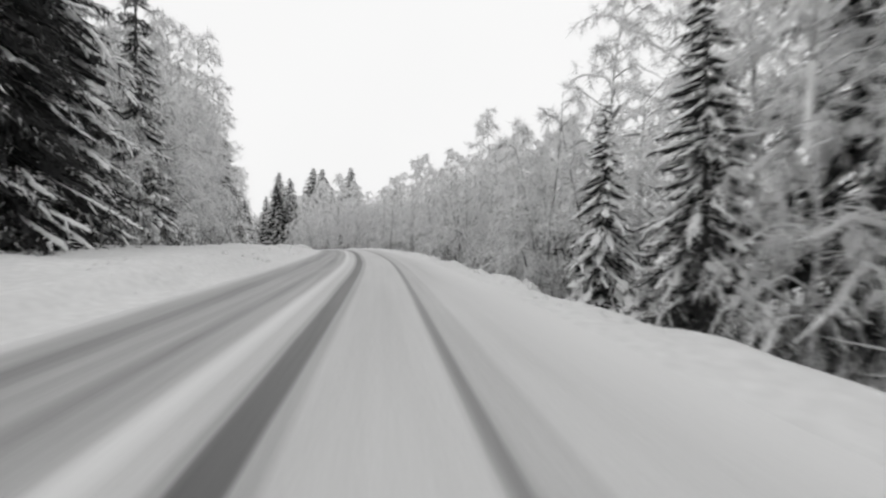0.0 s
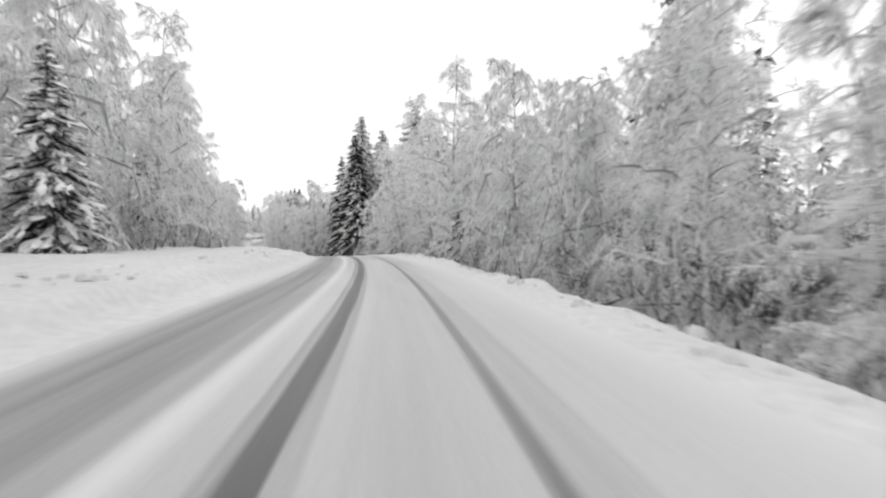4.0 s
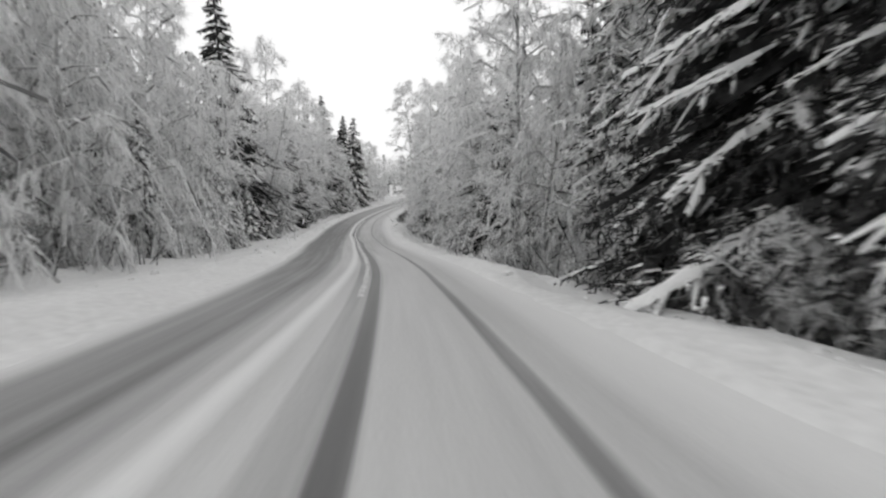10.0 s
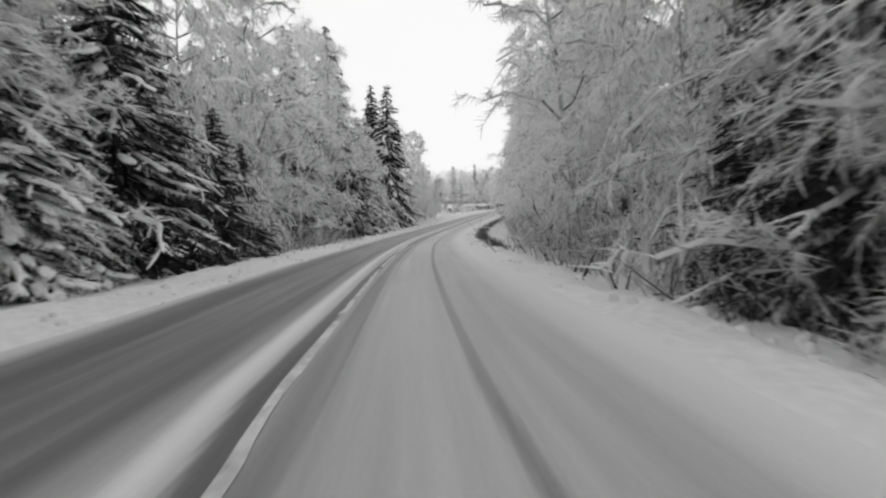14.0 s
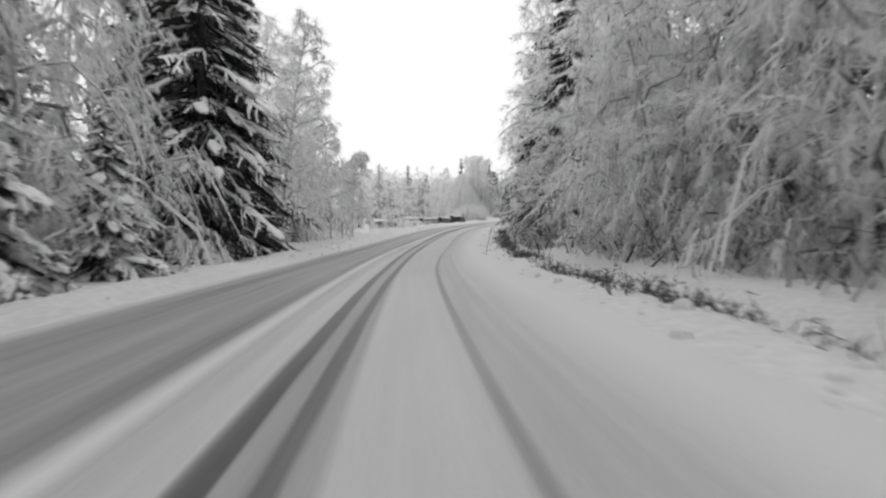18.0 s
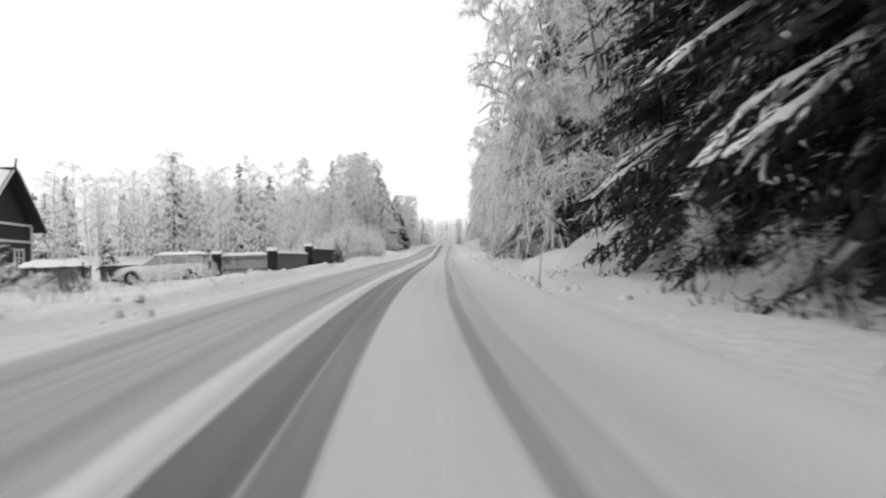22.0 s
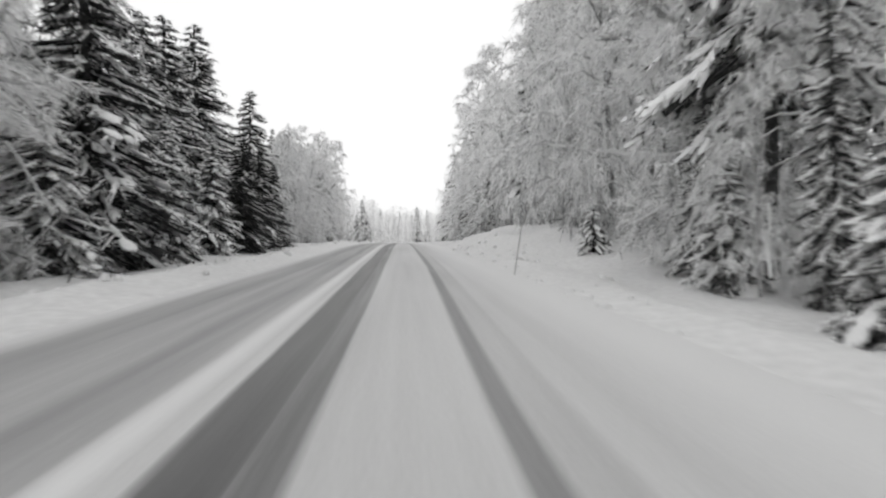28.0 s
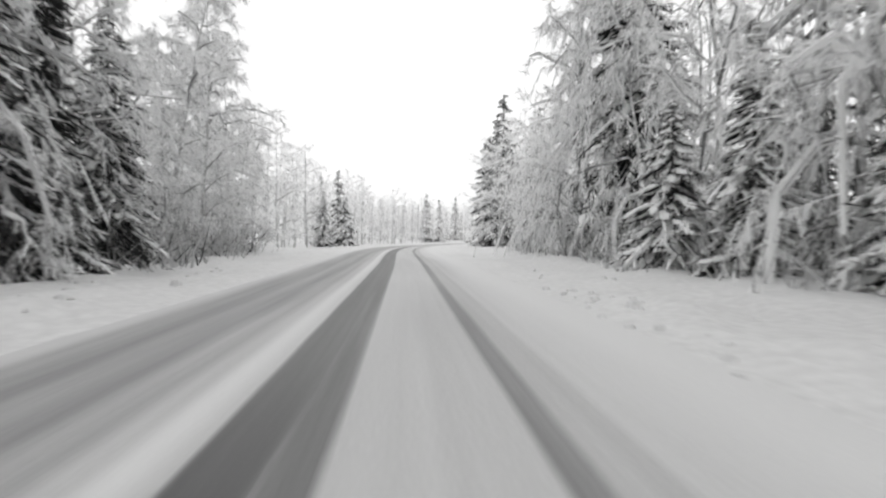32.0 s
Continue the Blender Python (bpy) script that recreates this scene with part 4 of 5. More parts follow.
# rows along the road: from, to, front of the row, depth, spacing, weights of spruce, young spruce, birch, bush; size
ROWS_OF_TREES = [
    (-4, 13, 9.2, 2.5, 3.2, (.15, .1, .75, 0), .95), (22, 100, 7.4, 3, 1.9, (0, 0, .96, .04), .72), (100, 160, 7.9, 2.6, 2.4, (0, .05, .87, .08), .9),
    (160, 190, 7.4, 3, 4.6, (.5, .15, .1, .25), .9), (190, 229, 6.5, 2.2, 2.2, (.08, .14, .74, .04), 1.0), (229, 250, 6.7, 2.2, 2.0, (0, .05, .91, .04), .95), (250, 304, 8.8, 2.2, 2.1, (.05, .08, .83, .04), 1.05),
    (304, 314, 7.4, 2.4, 2.4, (0, .1, .84, .06), 1.0), (314, 328, 6.9, 2.4, 2.0, (.04, .04, .86, .06), 1.05), (355, 367, 6.0, 2.2, 1.3, (0, 0, .4, .6), 1.0), (352, 367, 8.8, 2.2, 2.2, (0, 0, 1, 0), 1.1), (367, 379, 9.8, 2.6, 2.2, (0, .05, .95, 0), 1.1), (391, 413, 8.8, 2.5, 2.8, (0, .05, .88, .07), 1.15),
    (428, 446, 9.1, 2.4, 2.8, (.0, .04, .9, .06), 1.2), (459, 500, 9.2, 2.4, 2.8, (.02, .04, .8, .06), 1.2),
    (-4, 22, -15.5, 4, 4.2, (.35, .05, .6, 0), .95), (33, 68, -13.6, 3, 2.9, (.06, .05, .86, .03), 1.15), (73, 96, -14.8, 3, 3.4, (.06, .1, .8, .04), .85), (96, 146, -12.4, 4, 3.2, (.1, .06, .74, .1), 1.05),
    (146, 160, -13.5, 3, 3.4, (.1, .1, .7, .1), .9), (175, 212, -10.8, 2.6, 2.8, (.1, .06, .79, .05), 1.08), (212, 282, -10.2, 2.4, 2.3, (.2, .16, .6, .04), 1.1),
    (293, 304, -10.4, 2.4, 3.2, (.1, .05, .75, .1), .8), (306, 326, -12, 3, 3.4, (.02, .05, .45, .48), .6), (326, 344, -15, 3, 3.4, (0, 0, .1, .9), .6), (371, 398, -8.6, 3.4, 1.2, (0, .02, .06, .92), 1.15), (376.5, 389, -6.9, 1.8, .9, (0, 0, .0, 1), .86), (376, 412, -12.5, 4, 2.0, (0, .06, .8, .14), .62),
    (412, 428, -11, 4, 3.2, (0, .08, .82, .1), .85), (442, 470, -13.5, 3, 3.0, (.03, .05, .82, .1), .62), (470, 498, -9.8, 2.4, 2.4, (.03, .06, .85, .06), .85)]
for s0, s1, u0, deep, gap, weights, size in ROWS_OF_TREES:
    rnd = random.Random(int(s0 * 7 + u0 * 31) + 5000)
    s = s0 + rnd.uniform(0, gap * .5)
    side = 1 if u0 > 0 else -1
    while s < s1:
        kind = rnd.choices((SPRUCES, YOUNG, BIRCHES, BUSHES), weights)[0]
        near = 0.9 if kind is SPRUCES else 0 if kind is BIRCHES else -1.2
        plant(rnd.choice(kind), s, u0 + side * (near + deep * rnd.random() ** 1.3), size * rnd.uniform(.8, 1.2))
        s += gap * rnd.uniform(.6, 1.4)

# ---- forest behind, too many to count ----
far_rng = np.random.default_rng(5)
FAR_SPRUCE = [spruce_piles(15, 3.0, 31 + i, step=.8, per=5, twigs=5, snow=.0, seg=3, wide=4.0, long=1.7, side=False) for i in range(3)]
FAR_BIRCH = [birch_piles(12.5, 4.0, 41 + i, limbs=16, joints=3, subs=4, twigs=9, weep=.35 + .1 * i, twig_len=.68, fat=2.0) for i in range(3)]


def wood_lot(name, label, protos, mats, places):
    """Many far trees joined, one mesh a surface."""
    for layer, mat in enumerate(mats):
        V, F, n = [], [], 0
        ready = []
        for p in protos:
            v, f = p[layer].arrays()
            ready.append((v, np.concatenate([np.array(q) for q in f]), np.array([len(q) for q in f])))
        L = []
        for i, (x, y, z, size, turn) in enumerate(places):
            v, f, l = ready[i % len(ready)]
            c, s_ = math.cos(turn) * size, math.sin(turn) * size
            V.append(np.stack([v[:, 0] * c - v[:, 1] * s_ + x, v[:, 0] * s_ + v[:, 1] * c + y, v[:, 2] * size + z], 1))
            F.append(f + n)
            L.append(l)
            n += len(v)
        V, F, L = np.concatenate(V), np.concatenate(F), np.concatenate(L)
        me = bpy.data.meshes.new(name)
        me.vertices.add(len(V))
        me.vertices.foreach_set("co", V.astype(np.float32).reshape(-1))
        me.loops.add(len(F))
        me.loops.foreach_set("vertex_index", F.astype(np.int32))
        me.polygons.add(len(L))
        me.polygons.foreach_set("loop_start", (np.cumsum(L) - L).astype(np.int32))
        me.update(calc_edges=True)
        me.materials.append(mat)
        tagged(new(name, me), label[layer], "forest", kind="stuff")


spots_spruce, spots_birch = [], []


def scatter(count, s0, s1, u0, u1, share, lo=.75, hi=1.2):
    for _ in range(count):
        s, u = far_rng.uniform(s0, s1), far_rng.uniform(u0, u1)
        if 326 < s < 380 and -40 < u < 0:
            continue
        p = spot(s, u, -.2)
        item = (p.x, p.y, p.z, far_rng.uniform(lo, hi), far_rng.uniform(0, 6.28))
        (spots_spruce if far_rng.random() < share else spots_birch).append(item)


scatter(100, -5, 111, 10.5, 20, .02, .7, 1.0)
scatter(40, 111, 155, 11, 22, .08, .8, 1.15)
scatter(36, 155, 195, 11, 26, .55, .9, 1.4)
scatter(95, 190, 338, 11, 21, .4, .85, 1.25)
scatter(95, 345, 500, 11.5, 22, .12, .85, 1.25)
scatter(85, -5, 96, -30, -17, .35, .9, 1.4)
scatter(70, 96, 175, -34, -16, .12)
scatter(110, 175, 300, -24, -13, .65, .85, 1.2)
scatter(20, 300, 328, -40, -18, .1, .6, .9)
scatter(290, 382, 500, -42, -13.5, .03, .5, .9)
scatter(80, 382, 480, -75, -42, .04, .6, .95)
scatter(90, 396, 470, -34, -17, .02, .65, 1.0)
scatter(60, 495, 590, -17, -9, .06, .6, .85)
scatter(50, 498, 590, 9, 15, .08, .8, 1.1)
scatter(120, 498, 660, -50, -12, .1, .7, .95)
scatter(110, 498, 660, 10, 40, .12)
scatter(130, 640, 890, -110, -9, .15, .9, 1.4)
scatter(110, 640, 890, 9, 110, .15, .9, 1.4)
DEEP = [spruce_piles(14, 3.0, 61 + i, step=1.2, per=5, twigs=3, snow=.0, seg=3, wide=6.5, long=2.2, side=False) for i in range(2)]
spots_deep = []
for _ in range(420):
    s, u = far_rng.uniform(-25, 520), far_rng.uniform(20, 62) * far_rng.choice([-1, 1])
    if 318 < s < 392 and u < 0:
        continue
    p = spot(s, u, -.2)
    spots_deep.append((p.x, p.y, p.z, far_rng.uniform(.6, .95), far_rng.uniform(0, 6.28)))
wood_lot("spruce_forest", ("trunks of the far spruces", "inner twigs of the far spruces, blackened for crown shade", "snow-dusted crowns of far spruces, paled for haze"), FAR_SPRUCE, (M_BARK, M_CORE_SHADE, M_NEEDLE_HAZE), spots_spruce)
wood_lot("deep_forest", ("trunks deep in the wood", "inner twigs deep in the wood, blackened for crown shade", "snow-dusted crowns deep in the wood, paled for haze"), DEEP, (M_BARK, M_CORE_SHADE, M_NEEDLE_HAZE), spots_deep)
wood_lot("birch_forest", ("trunks of the far frosted woods", "limbs of the far frosted woods", "frosted crowns of the far woods, whitened for haze"), FAR_BIRCH, (M_LIMB, M_LIMB, M_FROST_HAZE), spots_birch)


# ---- undergrowth and dry weeds ----
def brush(name, label, mat, places, high, count, seed, spread=.5, width=.02):
    """Low stalks in tufts."""
    rng = np.random.default_rng(seed)
    base = np.repeat(np.array(places), count, 0)
    n = len(base)
    size = np.repeat(rng.uniform(.5, 1.2, len(places)), count) * high
    base = base + np.stack([rng.normal(0, spread, n), rng.normal(0, spread, n), np.full(n, -.1)], 1)
    tip = base + np.stack([rng.normal(0, .35, n), rng.normal(0, .35, n), rng.uniform(.4, 1.1, n)], 1) * size[:, None]
    p = Pile()
    p.sprigs(base, tip, rng.uniform(.5, 1.5, n) * width, rng)
    k = rng.integers(0, n, n * 2)
    w = rng.uniform(.3, 1.0, n * 2)[:, None]
    b0 = base[k] * (1 - w) + tip[k] * w
    p.sprigs(b0, b0 + rng.normal(0, .28, (n * 2, 3)) * size[k][:, None] * .7, rng.uniform(.5, 1.3, n * 2) * width * .8, rng)
    tagged(new(name, p.mesh(name, mat)), label, "undergrowth", kind="stuff")


def strip(s0, s1, u0, u1, n, seed):
    rng = np.random.default_rng(seed)
    return [tuple(spot(s, u)) for s, u in zip(rng.uniform(s0, s1, n), rng.uniform(u0, u1, n))]


front = []
for i, (s0, s1, u0, deep, gap, weights, size) in enumerate(ROWS_OF_TREES):
    if u0 < 0 and 300 < s0 < 410:
        continue
    front += strip(s0, s1, *sorted((u0 - (1.2 if u0 > 0 else -1.2), u0 + (3 if u0 > 0 else -3))), int((s1 - s0) * 4.5), 60 + i)
brush("undergrowth", "grey frosted saplings and brush under the trees", M_BRUSH, front, 2.0, 14, 91, .6, .034)
# added dark backing behind the rows, in place of shade between the trees
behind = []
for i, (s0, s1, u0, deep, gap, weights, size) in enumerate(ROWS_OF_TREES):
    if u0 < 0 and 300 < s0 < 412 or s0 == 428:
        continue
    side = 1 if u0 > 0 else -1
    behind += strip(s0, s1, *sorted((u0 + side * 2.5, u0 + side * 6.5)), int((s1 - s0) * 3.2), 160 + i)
brush("thicket", "added near-black brush standing for the shade behind the first trees", M_SHADE_BRUSH, behind, 4.2, 9, 95, .8, .05)
weedy = strip(246, 322, 3.8, 4.5, 420, 81) + strip(322, 336, 4.4, 5.2, 30, 82)
brush("weeds", "dark dry weeds sticking out of the ditch", M_WEED, weedy, .42, 10, 92, .16, .016)
sparse = strip(150, 165, 5.5, 7.5, 60, 83) + strip(318, 346, -9.5, -6.5, 90, 84) + strip(378, 398, -9, -7, 60, 85) + strip(130, 150, -9, -6.8, 30, 86)
brush("stalks", "pale frosted stalks along the verge", M_FROST, sparse, .8, 8, 93, .25, .012)


def clods(s0, s1, u0, u1, n, seed):
    """Lumps thrown up by the plough, in patches along the verge."""
    rng = np.random.default_rng(seed)
    ss, uu = rng.uniform(s0, s1, n), rng.uniform(u0, u1, n)
    keep = hash_noise(ss / 3.2, uu / .9, 31) + .5 * rng.normal(size=n) > .25
    ss, uu = ss[keep], uu[keep]
    lp, lr = line_at(ss)
    c = np.concatenate([lp[:, :2] + lr * uu[:, None], (lp[:, 2] + lie(ss, uu))[:, None]], 1)
    k = len(ss)
    way = np.stack([-lr[:, 1], lr[:, 0], 0 * ss], 1) + rng.normal(0, .5, (k, 3)) * [1, 1, .1]
    size = .04 + .11 * rng.random(k) ** 2.5
    p = Pile()
    p.mounds(c, way, size * rng.uniform(1, 1.8, k), size, size * rng.uniform(.6, 1.1, k), rng)
    return p


for number, (s0, s1, u0, u1, n) in enumerate(((-5, 480, 2.7, 5.2, 5200), (-5, 480, -6.2, -4.5, 3000))):
    tagged(new("snow_clods", clods(s0, s1, u0, u1, n, 300 + number).mesh("snow_clods", M_GROUND, True)), "lumps of ploughed snow strewn along the verge", "snow", kind="stuff")


# ---- made things ----
M_BOARD = mottled("dark_stained_boards", 0.018, 0.05, 5.0, 0.8, fine=40.0, stretch=(1, 1, 8), relief=0.5, depth=0.01)
M_TRIM = mottled("white_painted_trim", 0.55, 0.75, 8.0, 0.6)
M_FENCE = mottled("weathered_fence_boards", 0.10, 0.24, 6.0, 0.85, fine=50.0, stretch=(6, 6, 1), relief=0.5, depth=0.008)
M_FENCE_DARK = mottled("dark_fence_boards", 0.04, 0.10, 6.0, 0.85, fine=50.0, stretch=(6, 6, 1), relief=0.5, depth=0.008)
M_POST = mottled("dark_posts", 0.015, 0.04, 9.0, 0.85)
M_CAP = mottled("lying_snow", 0.80, 0.90, 2.0, 0.75, fine=12.0, relief=0.4, depth=0.03)
M_PAINT = mottled("silver_car_paint", 0.5, 0.66, 2.0, 0.3, 0.3, relief=0.0)
M_TYRE = mottled("tyre_rubber", 0.012, 0.03, 20.0, 0.8)
M_RIM = mottled("grey_wheel_rim", 0.18, 0.3, 10.0, 0.45, 0.6, relief=0.0)
M_GLASS = mottled("dark_window_glass", 0.02, 0.05, 3.0, 0.12, relief=0.0)
M_CAR_GLASS = mottled("snow_dusted_car_glass", 0.22, 0.5, 1.2, 0.4, fine=9.0, relief=0.0)
M_LAMP = mottled("lamp_cover", 0.3, 0.5, 10.0, 0.2, relief=0.0)
M_PLATE = mottled("blank_plate", 0.5, 0.6, 10.0, 0.5, relief=0.0)
M_SIGN_EDGE = mottled("sign_border", 0.03, 0.07, 6.0, 0.5, relief=0.0)
M_SIGN_FACE = mottled("sign_face", 0.25, 0.4, 6.0, 0.5, relief=0.0)
M_METAL = mottled("galvanised_steel", 0.2, 0.35, 14.0, 0.5, 0.7, relief=0.0)
M_STICK = mottled("plastic_marker", 0.28, 0.42, 5.0, 0.6, relief=0.0)
M_LINE = mottled("road_paint", 0.3, 0.8, 2.0, 0.7, fine=12.0, relief=0.2)


def part(name, bm, mat, parent, label="", smooth=False):
    me = bpy.data.meshes.new(name)
    bm.to_mesh(me)
    bm.free()
    if smooth:
        me.polygons.foreach_set("use_smooth", [True] * len(me.polygons))
    me.materials.append(mat)
    return child(name, me, parent, label)


def box(size, at=(0, 0, 0), turn=(0, 0, 0), bevel=0.0, bm=None, segments=1):
    """A box of that size round at, its edges rounded off."""
    bm = bm or bmesh.new()
    m = pose(*at, *turn) @ Matrix.Diagonal((*size, 1))
    made = bmesh.ops.create_cube(bm, size=1.0, matrix=m)["verts"]
    if bevel:
        edges = list({e for v in made for e in v.link_edges})
        bmesh.ops.bevel(bm, geom=edges, offset=bevel, segments=segments, affect="EDGES", profile=0.5)
    return bm


def rod(a, b, r0, r1=None, sides=10, bm=None):
    """A round bar from a to b."""
    bm = bm or bmesh.new()
    a, b = Vector(a), Vector(b)
    d = b - a
    m = Matrix.Translation((a + b) / 2) @ d.to_track_quat("Z", "Y").to_matrix().to_4x4()
    bmesh.ops.create_cone(bm, cap_ends=True, segments=sides, radius1=r0, radius2=r1 if r1 is not None else r0, depth=d.length, matrix=m)
    return bm


def prism(outline, y0, y1, bm=None, bevel=0.0):
    """An outline in x and z, drawn out from y0 to y1."""
    bm = bm or bmesh.new()
    a = [bm.verts.new((x, y0, z)) for x, z in outline]
    b = [bm.verts.new((x, y1, z)) for x, z in outline]
    bm.faces.new(a)
    bm.faces.new(b[::-1])
    n = len(outline)
    for i in range(n):
        bm.faces.new((a[i], b[i], b[(i + 1) % n], a[(i + 1) % n]))
    bmesh.ops.recalc_face_normals(bm, faces=bm.faces[:])
    if bevel:
        bmesh.ops.bevel(bm, geom=bm.edges[:], offset=bevel, segments=2, affect="EDGES", profile=0.5)
    return bm


def heap(length, width, high, seed, nx=14, ny=5, rough=.17):
    """A rounded, uneven ridge of lying snow along x."""
    rng = np.random.default_rng(seed)
    bm = bmesh.new()
    grid = []
    for i in range(nx + 1):
        fx = i / nx
        end = min(1.0, 6 * fx, 6 * (1 - fx)) ** .5 if 0 < fx < 1 else 0.0
        row = []
        for j in range(ny + 1):
            fy = j / ny
            z = high * end * (1 - (2 * fy - 1) ** 4) * rng.uniform(1 - rough, 1 + rough)
            w = width * (1 + .4 * rough * rng.normal()) * (.85 + .15 * end)
            row.append(bm.verts.new(((fx - .5) * length, (fy - .5) * w, z - .01)))
        grid.append(row)
    for i in range(nx):
        for j in range(ny):
            bm.faces.new((grid[i][j], grid[i + 1][j], grid[i + 1][j + 1], grid[i][j + 1]))
    return bm


def set_down(ob, s, u, turn=0.0, up=0.0):
    p = spot(s, u, up)
    ob.matrix_basis = pose(p.x, p.y, p.z, 0, 0, heading(s) + turn)
    return ob


# the house: x along the ridge away from the road, y along the gable
def log_house():
    ob = thing("log_house", "dark-stained wooden house with white trim and a thick snow roof", "house")
    L, W, E, RZ = 12.5, 4.9, 3.3, 5.9
    lap = bmesh.new()
    prism([(0, 0), (0.03, 0), (0.012, .2), (0, .2)], -.5, .5, lap)
    lap_me = bpy.data.meshes.new("board")
    lap.to_mesh(lap_me)
    lap.free()
    lap_me.materials.append(M_BOARD)

    def clad(wall, length, z0, z1, shrink=0.0):
        z = z0
        while z < z1 - .05:
            keep = length * (1 - shrink * (z - z0) / (z1 - z0))
            if keep > .3:
                o = child("board", lap_me, wall)
                o.matrix_basis = pose(0.001, 0, z) @ Matrix.Diagonal((1, keep, 1, 1))
            z += .2
    for rz in (90, -90):
        w = part("long_wall", box((.16, L, E), (-.08, 0, E / 2)), M_BOARD, ob)
        w.matrix_basis = pose(-L / 2, (W / 2 if rz > 0 else -W / 2), -.2, 0, 0, rz)
        clad(w, L, 0, E)
    for x, rz in ((0, 0), (-L, 180)):
        bm = bmesh.new()
        pts = [(-W / 2, 0), (W / 2, 0), (W / 2, E), (0, RZ - .1), (-W / 2, E)]
        f0 = [bm.verts.new((0, y, z)) for y, z in pts]
        f1 = [bm.verts.new((-.16, y, z)) for y, z in pts]
        bm.faces.new(f0)
        bm.faces.new(f1[::-1])
        for k in range(5):
            bm.faces.new((f0[k], f1[k], f1[(k + 1) % 5], f0[(k + 1) % 5]))
        bmesh.ops.recalc_face_normals(bm, faces=bm.faces[:])
        w = part("gable_wall", bm, M_BOARD, ob)
        w.matrix_basis = pose(x, 0, -.2, 0, 0, rz)
        clad(w, W, 0, E)
        clad(w, W, E, RZ - .15, .97)
    slope = math.atan2(RZ - E, W / 2)
    run = math.hypot(RZ - E, W / 2) + .55
    for sgn in (-1, 1):
        mid = (W / 2 + .45) / 2
        zc = RZ - .2 - math.tan(slope) * mid
        part("roof", box((L + 1.2, run, .12), (-L / 2, sgn * mid, zc + .12), (-sgn * math.degrees(slope), 0, 0), .02), M_BOARD, ob)
        bm = heap(L + 1.3, run + .1, .34, 5 + sgn, 24, 6, .04)
        bmesh.ops.transform(bm, matrix=pose(-L / 2, sgn * mid, zc + .19, -sgn * math.degrees(slope), 0, 0), verts=bm.verts)
        part("roof_snow", bm, M_CAP, ob, "thick snow lying on the roof", True)
        for end in (.55, -L - .55):
            part("barge_board", box((.05, run, .2), (end, sgn * mid, zc + .1), (-sgn * math.degrees(slope), 0, 0), .008), M_BOARD, ob)
    for x in (.02, -L - .02):
        for y in (-W / 2, W / 2):
            part("corner_board", box((.14, .14, E), (x, y, E / 2 - .2), (0, 0, 0), .012), M_TRIM, ob, "white corner board")
    for y in (-W / 2 - .06, W / 2 + .06):
        part("band_board", box((L, .05, .13), (-L / 2, y, E - 1.05), (0, 0, 0), .01), M_TRIM, ob, "white horizontal band")
    for z in (E - .2, E - 1.05):
        part("band_board", box((.05, W, .12), (.07, 0, z), (0, 0, 0), .01), M_TRIM, ob, "white horizontal band")
    def window(at, rz, w=.8, h=1.15):
        win = child("window", None, ob)
        win.matrix_basis = pose(*at, 0, 0, rz)
        part("pane", box((.02, w, h), (.03, 0, 0)), M_GLASS, win)
        fr = bmesh.new()
        for y, z, a, b in ((-w / 2, 0, .1, h + .2), (w / 2, 0, .1, h + .2), (0, h / 2, w + .1, .1), (0, -h / 2, w + .1, .1), (0, 0, .05, h), (0, .15, w, .05)):
            box((.07, a, b), (.06, y, z), (0, 0, 0), .008, fr)
        part("window_frame", fr, M_TRIM, win)
        part("window_sill", box((.16, w + .2, .05), (.1, 0, -h / 2 - .08), (0, 0, 0), .01), M_TRIM, win)
    window((.06, -1.1, 1.25), 0)
    window((.06, 1.1, 1.25), 0)
    part("ridge_finial", rod((.55, 0, RZ - .25), (.62, 0, RZ + .35), .05, .04, 8), M_BOARD, ob)
    part("footing", box((L, W, .5), (-L / 2, 0, -.4), (0, 0, 0), .02), M_POST, ob)
    return ob


set_down(log_house(), 353.2, -20.6, 10.0, .1)


def loft(sections, mat, name, parent, label=""):
    """A closed shell through sections of points, from end to end."""
    bm = bmesh.new()
    rows = [[bm.verts.new(p) for p in sec] for sec in sections]
    for a, b in zip(rows, rows[1:]):
        for i in range(len(a) - 1):
            bm.faces.new((a[i], a[i + 1], b[i + 1], b[i]))
        bm.faces.new((a[-1], a[0], b[0], b[-1]))
    bm.faces.new(rows[0][::-1])
    bm.faces.new(rows[-1])
    bmesh.ops.recalc_face_normals(bm, faces=bm.faces[:])
    bmesh.ops.bevel(bm, geom=[e for e in bm.edges if e.calc_face_angle(0) > .7], offset=.03, segments=2, affect="EDGES", profile=0.5)
    return part(name, bm, mat, parent, label, True)


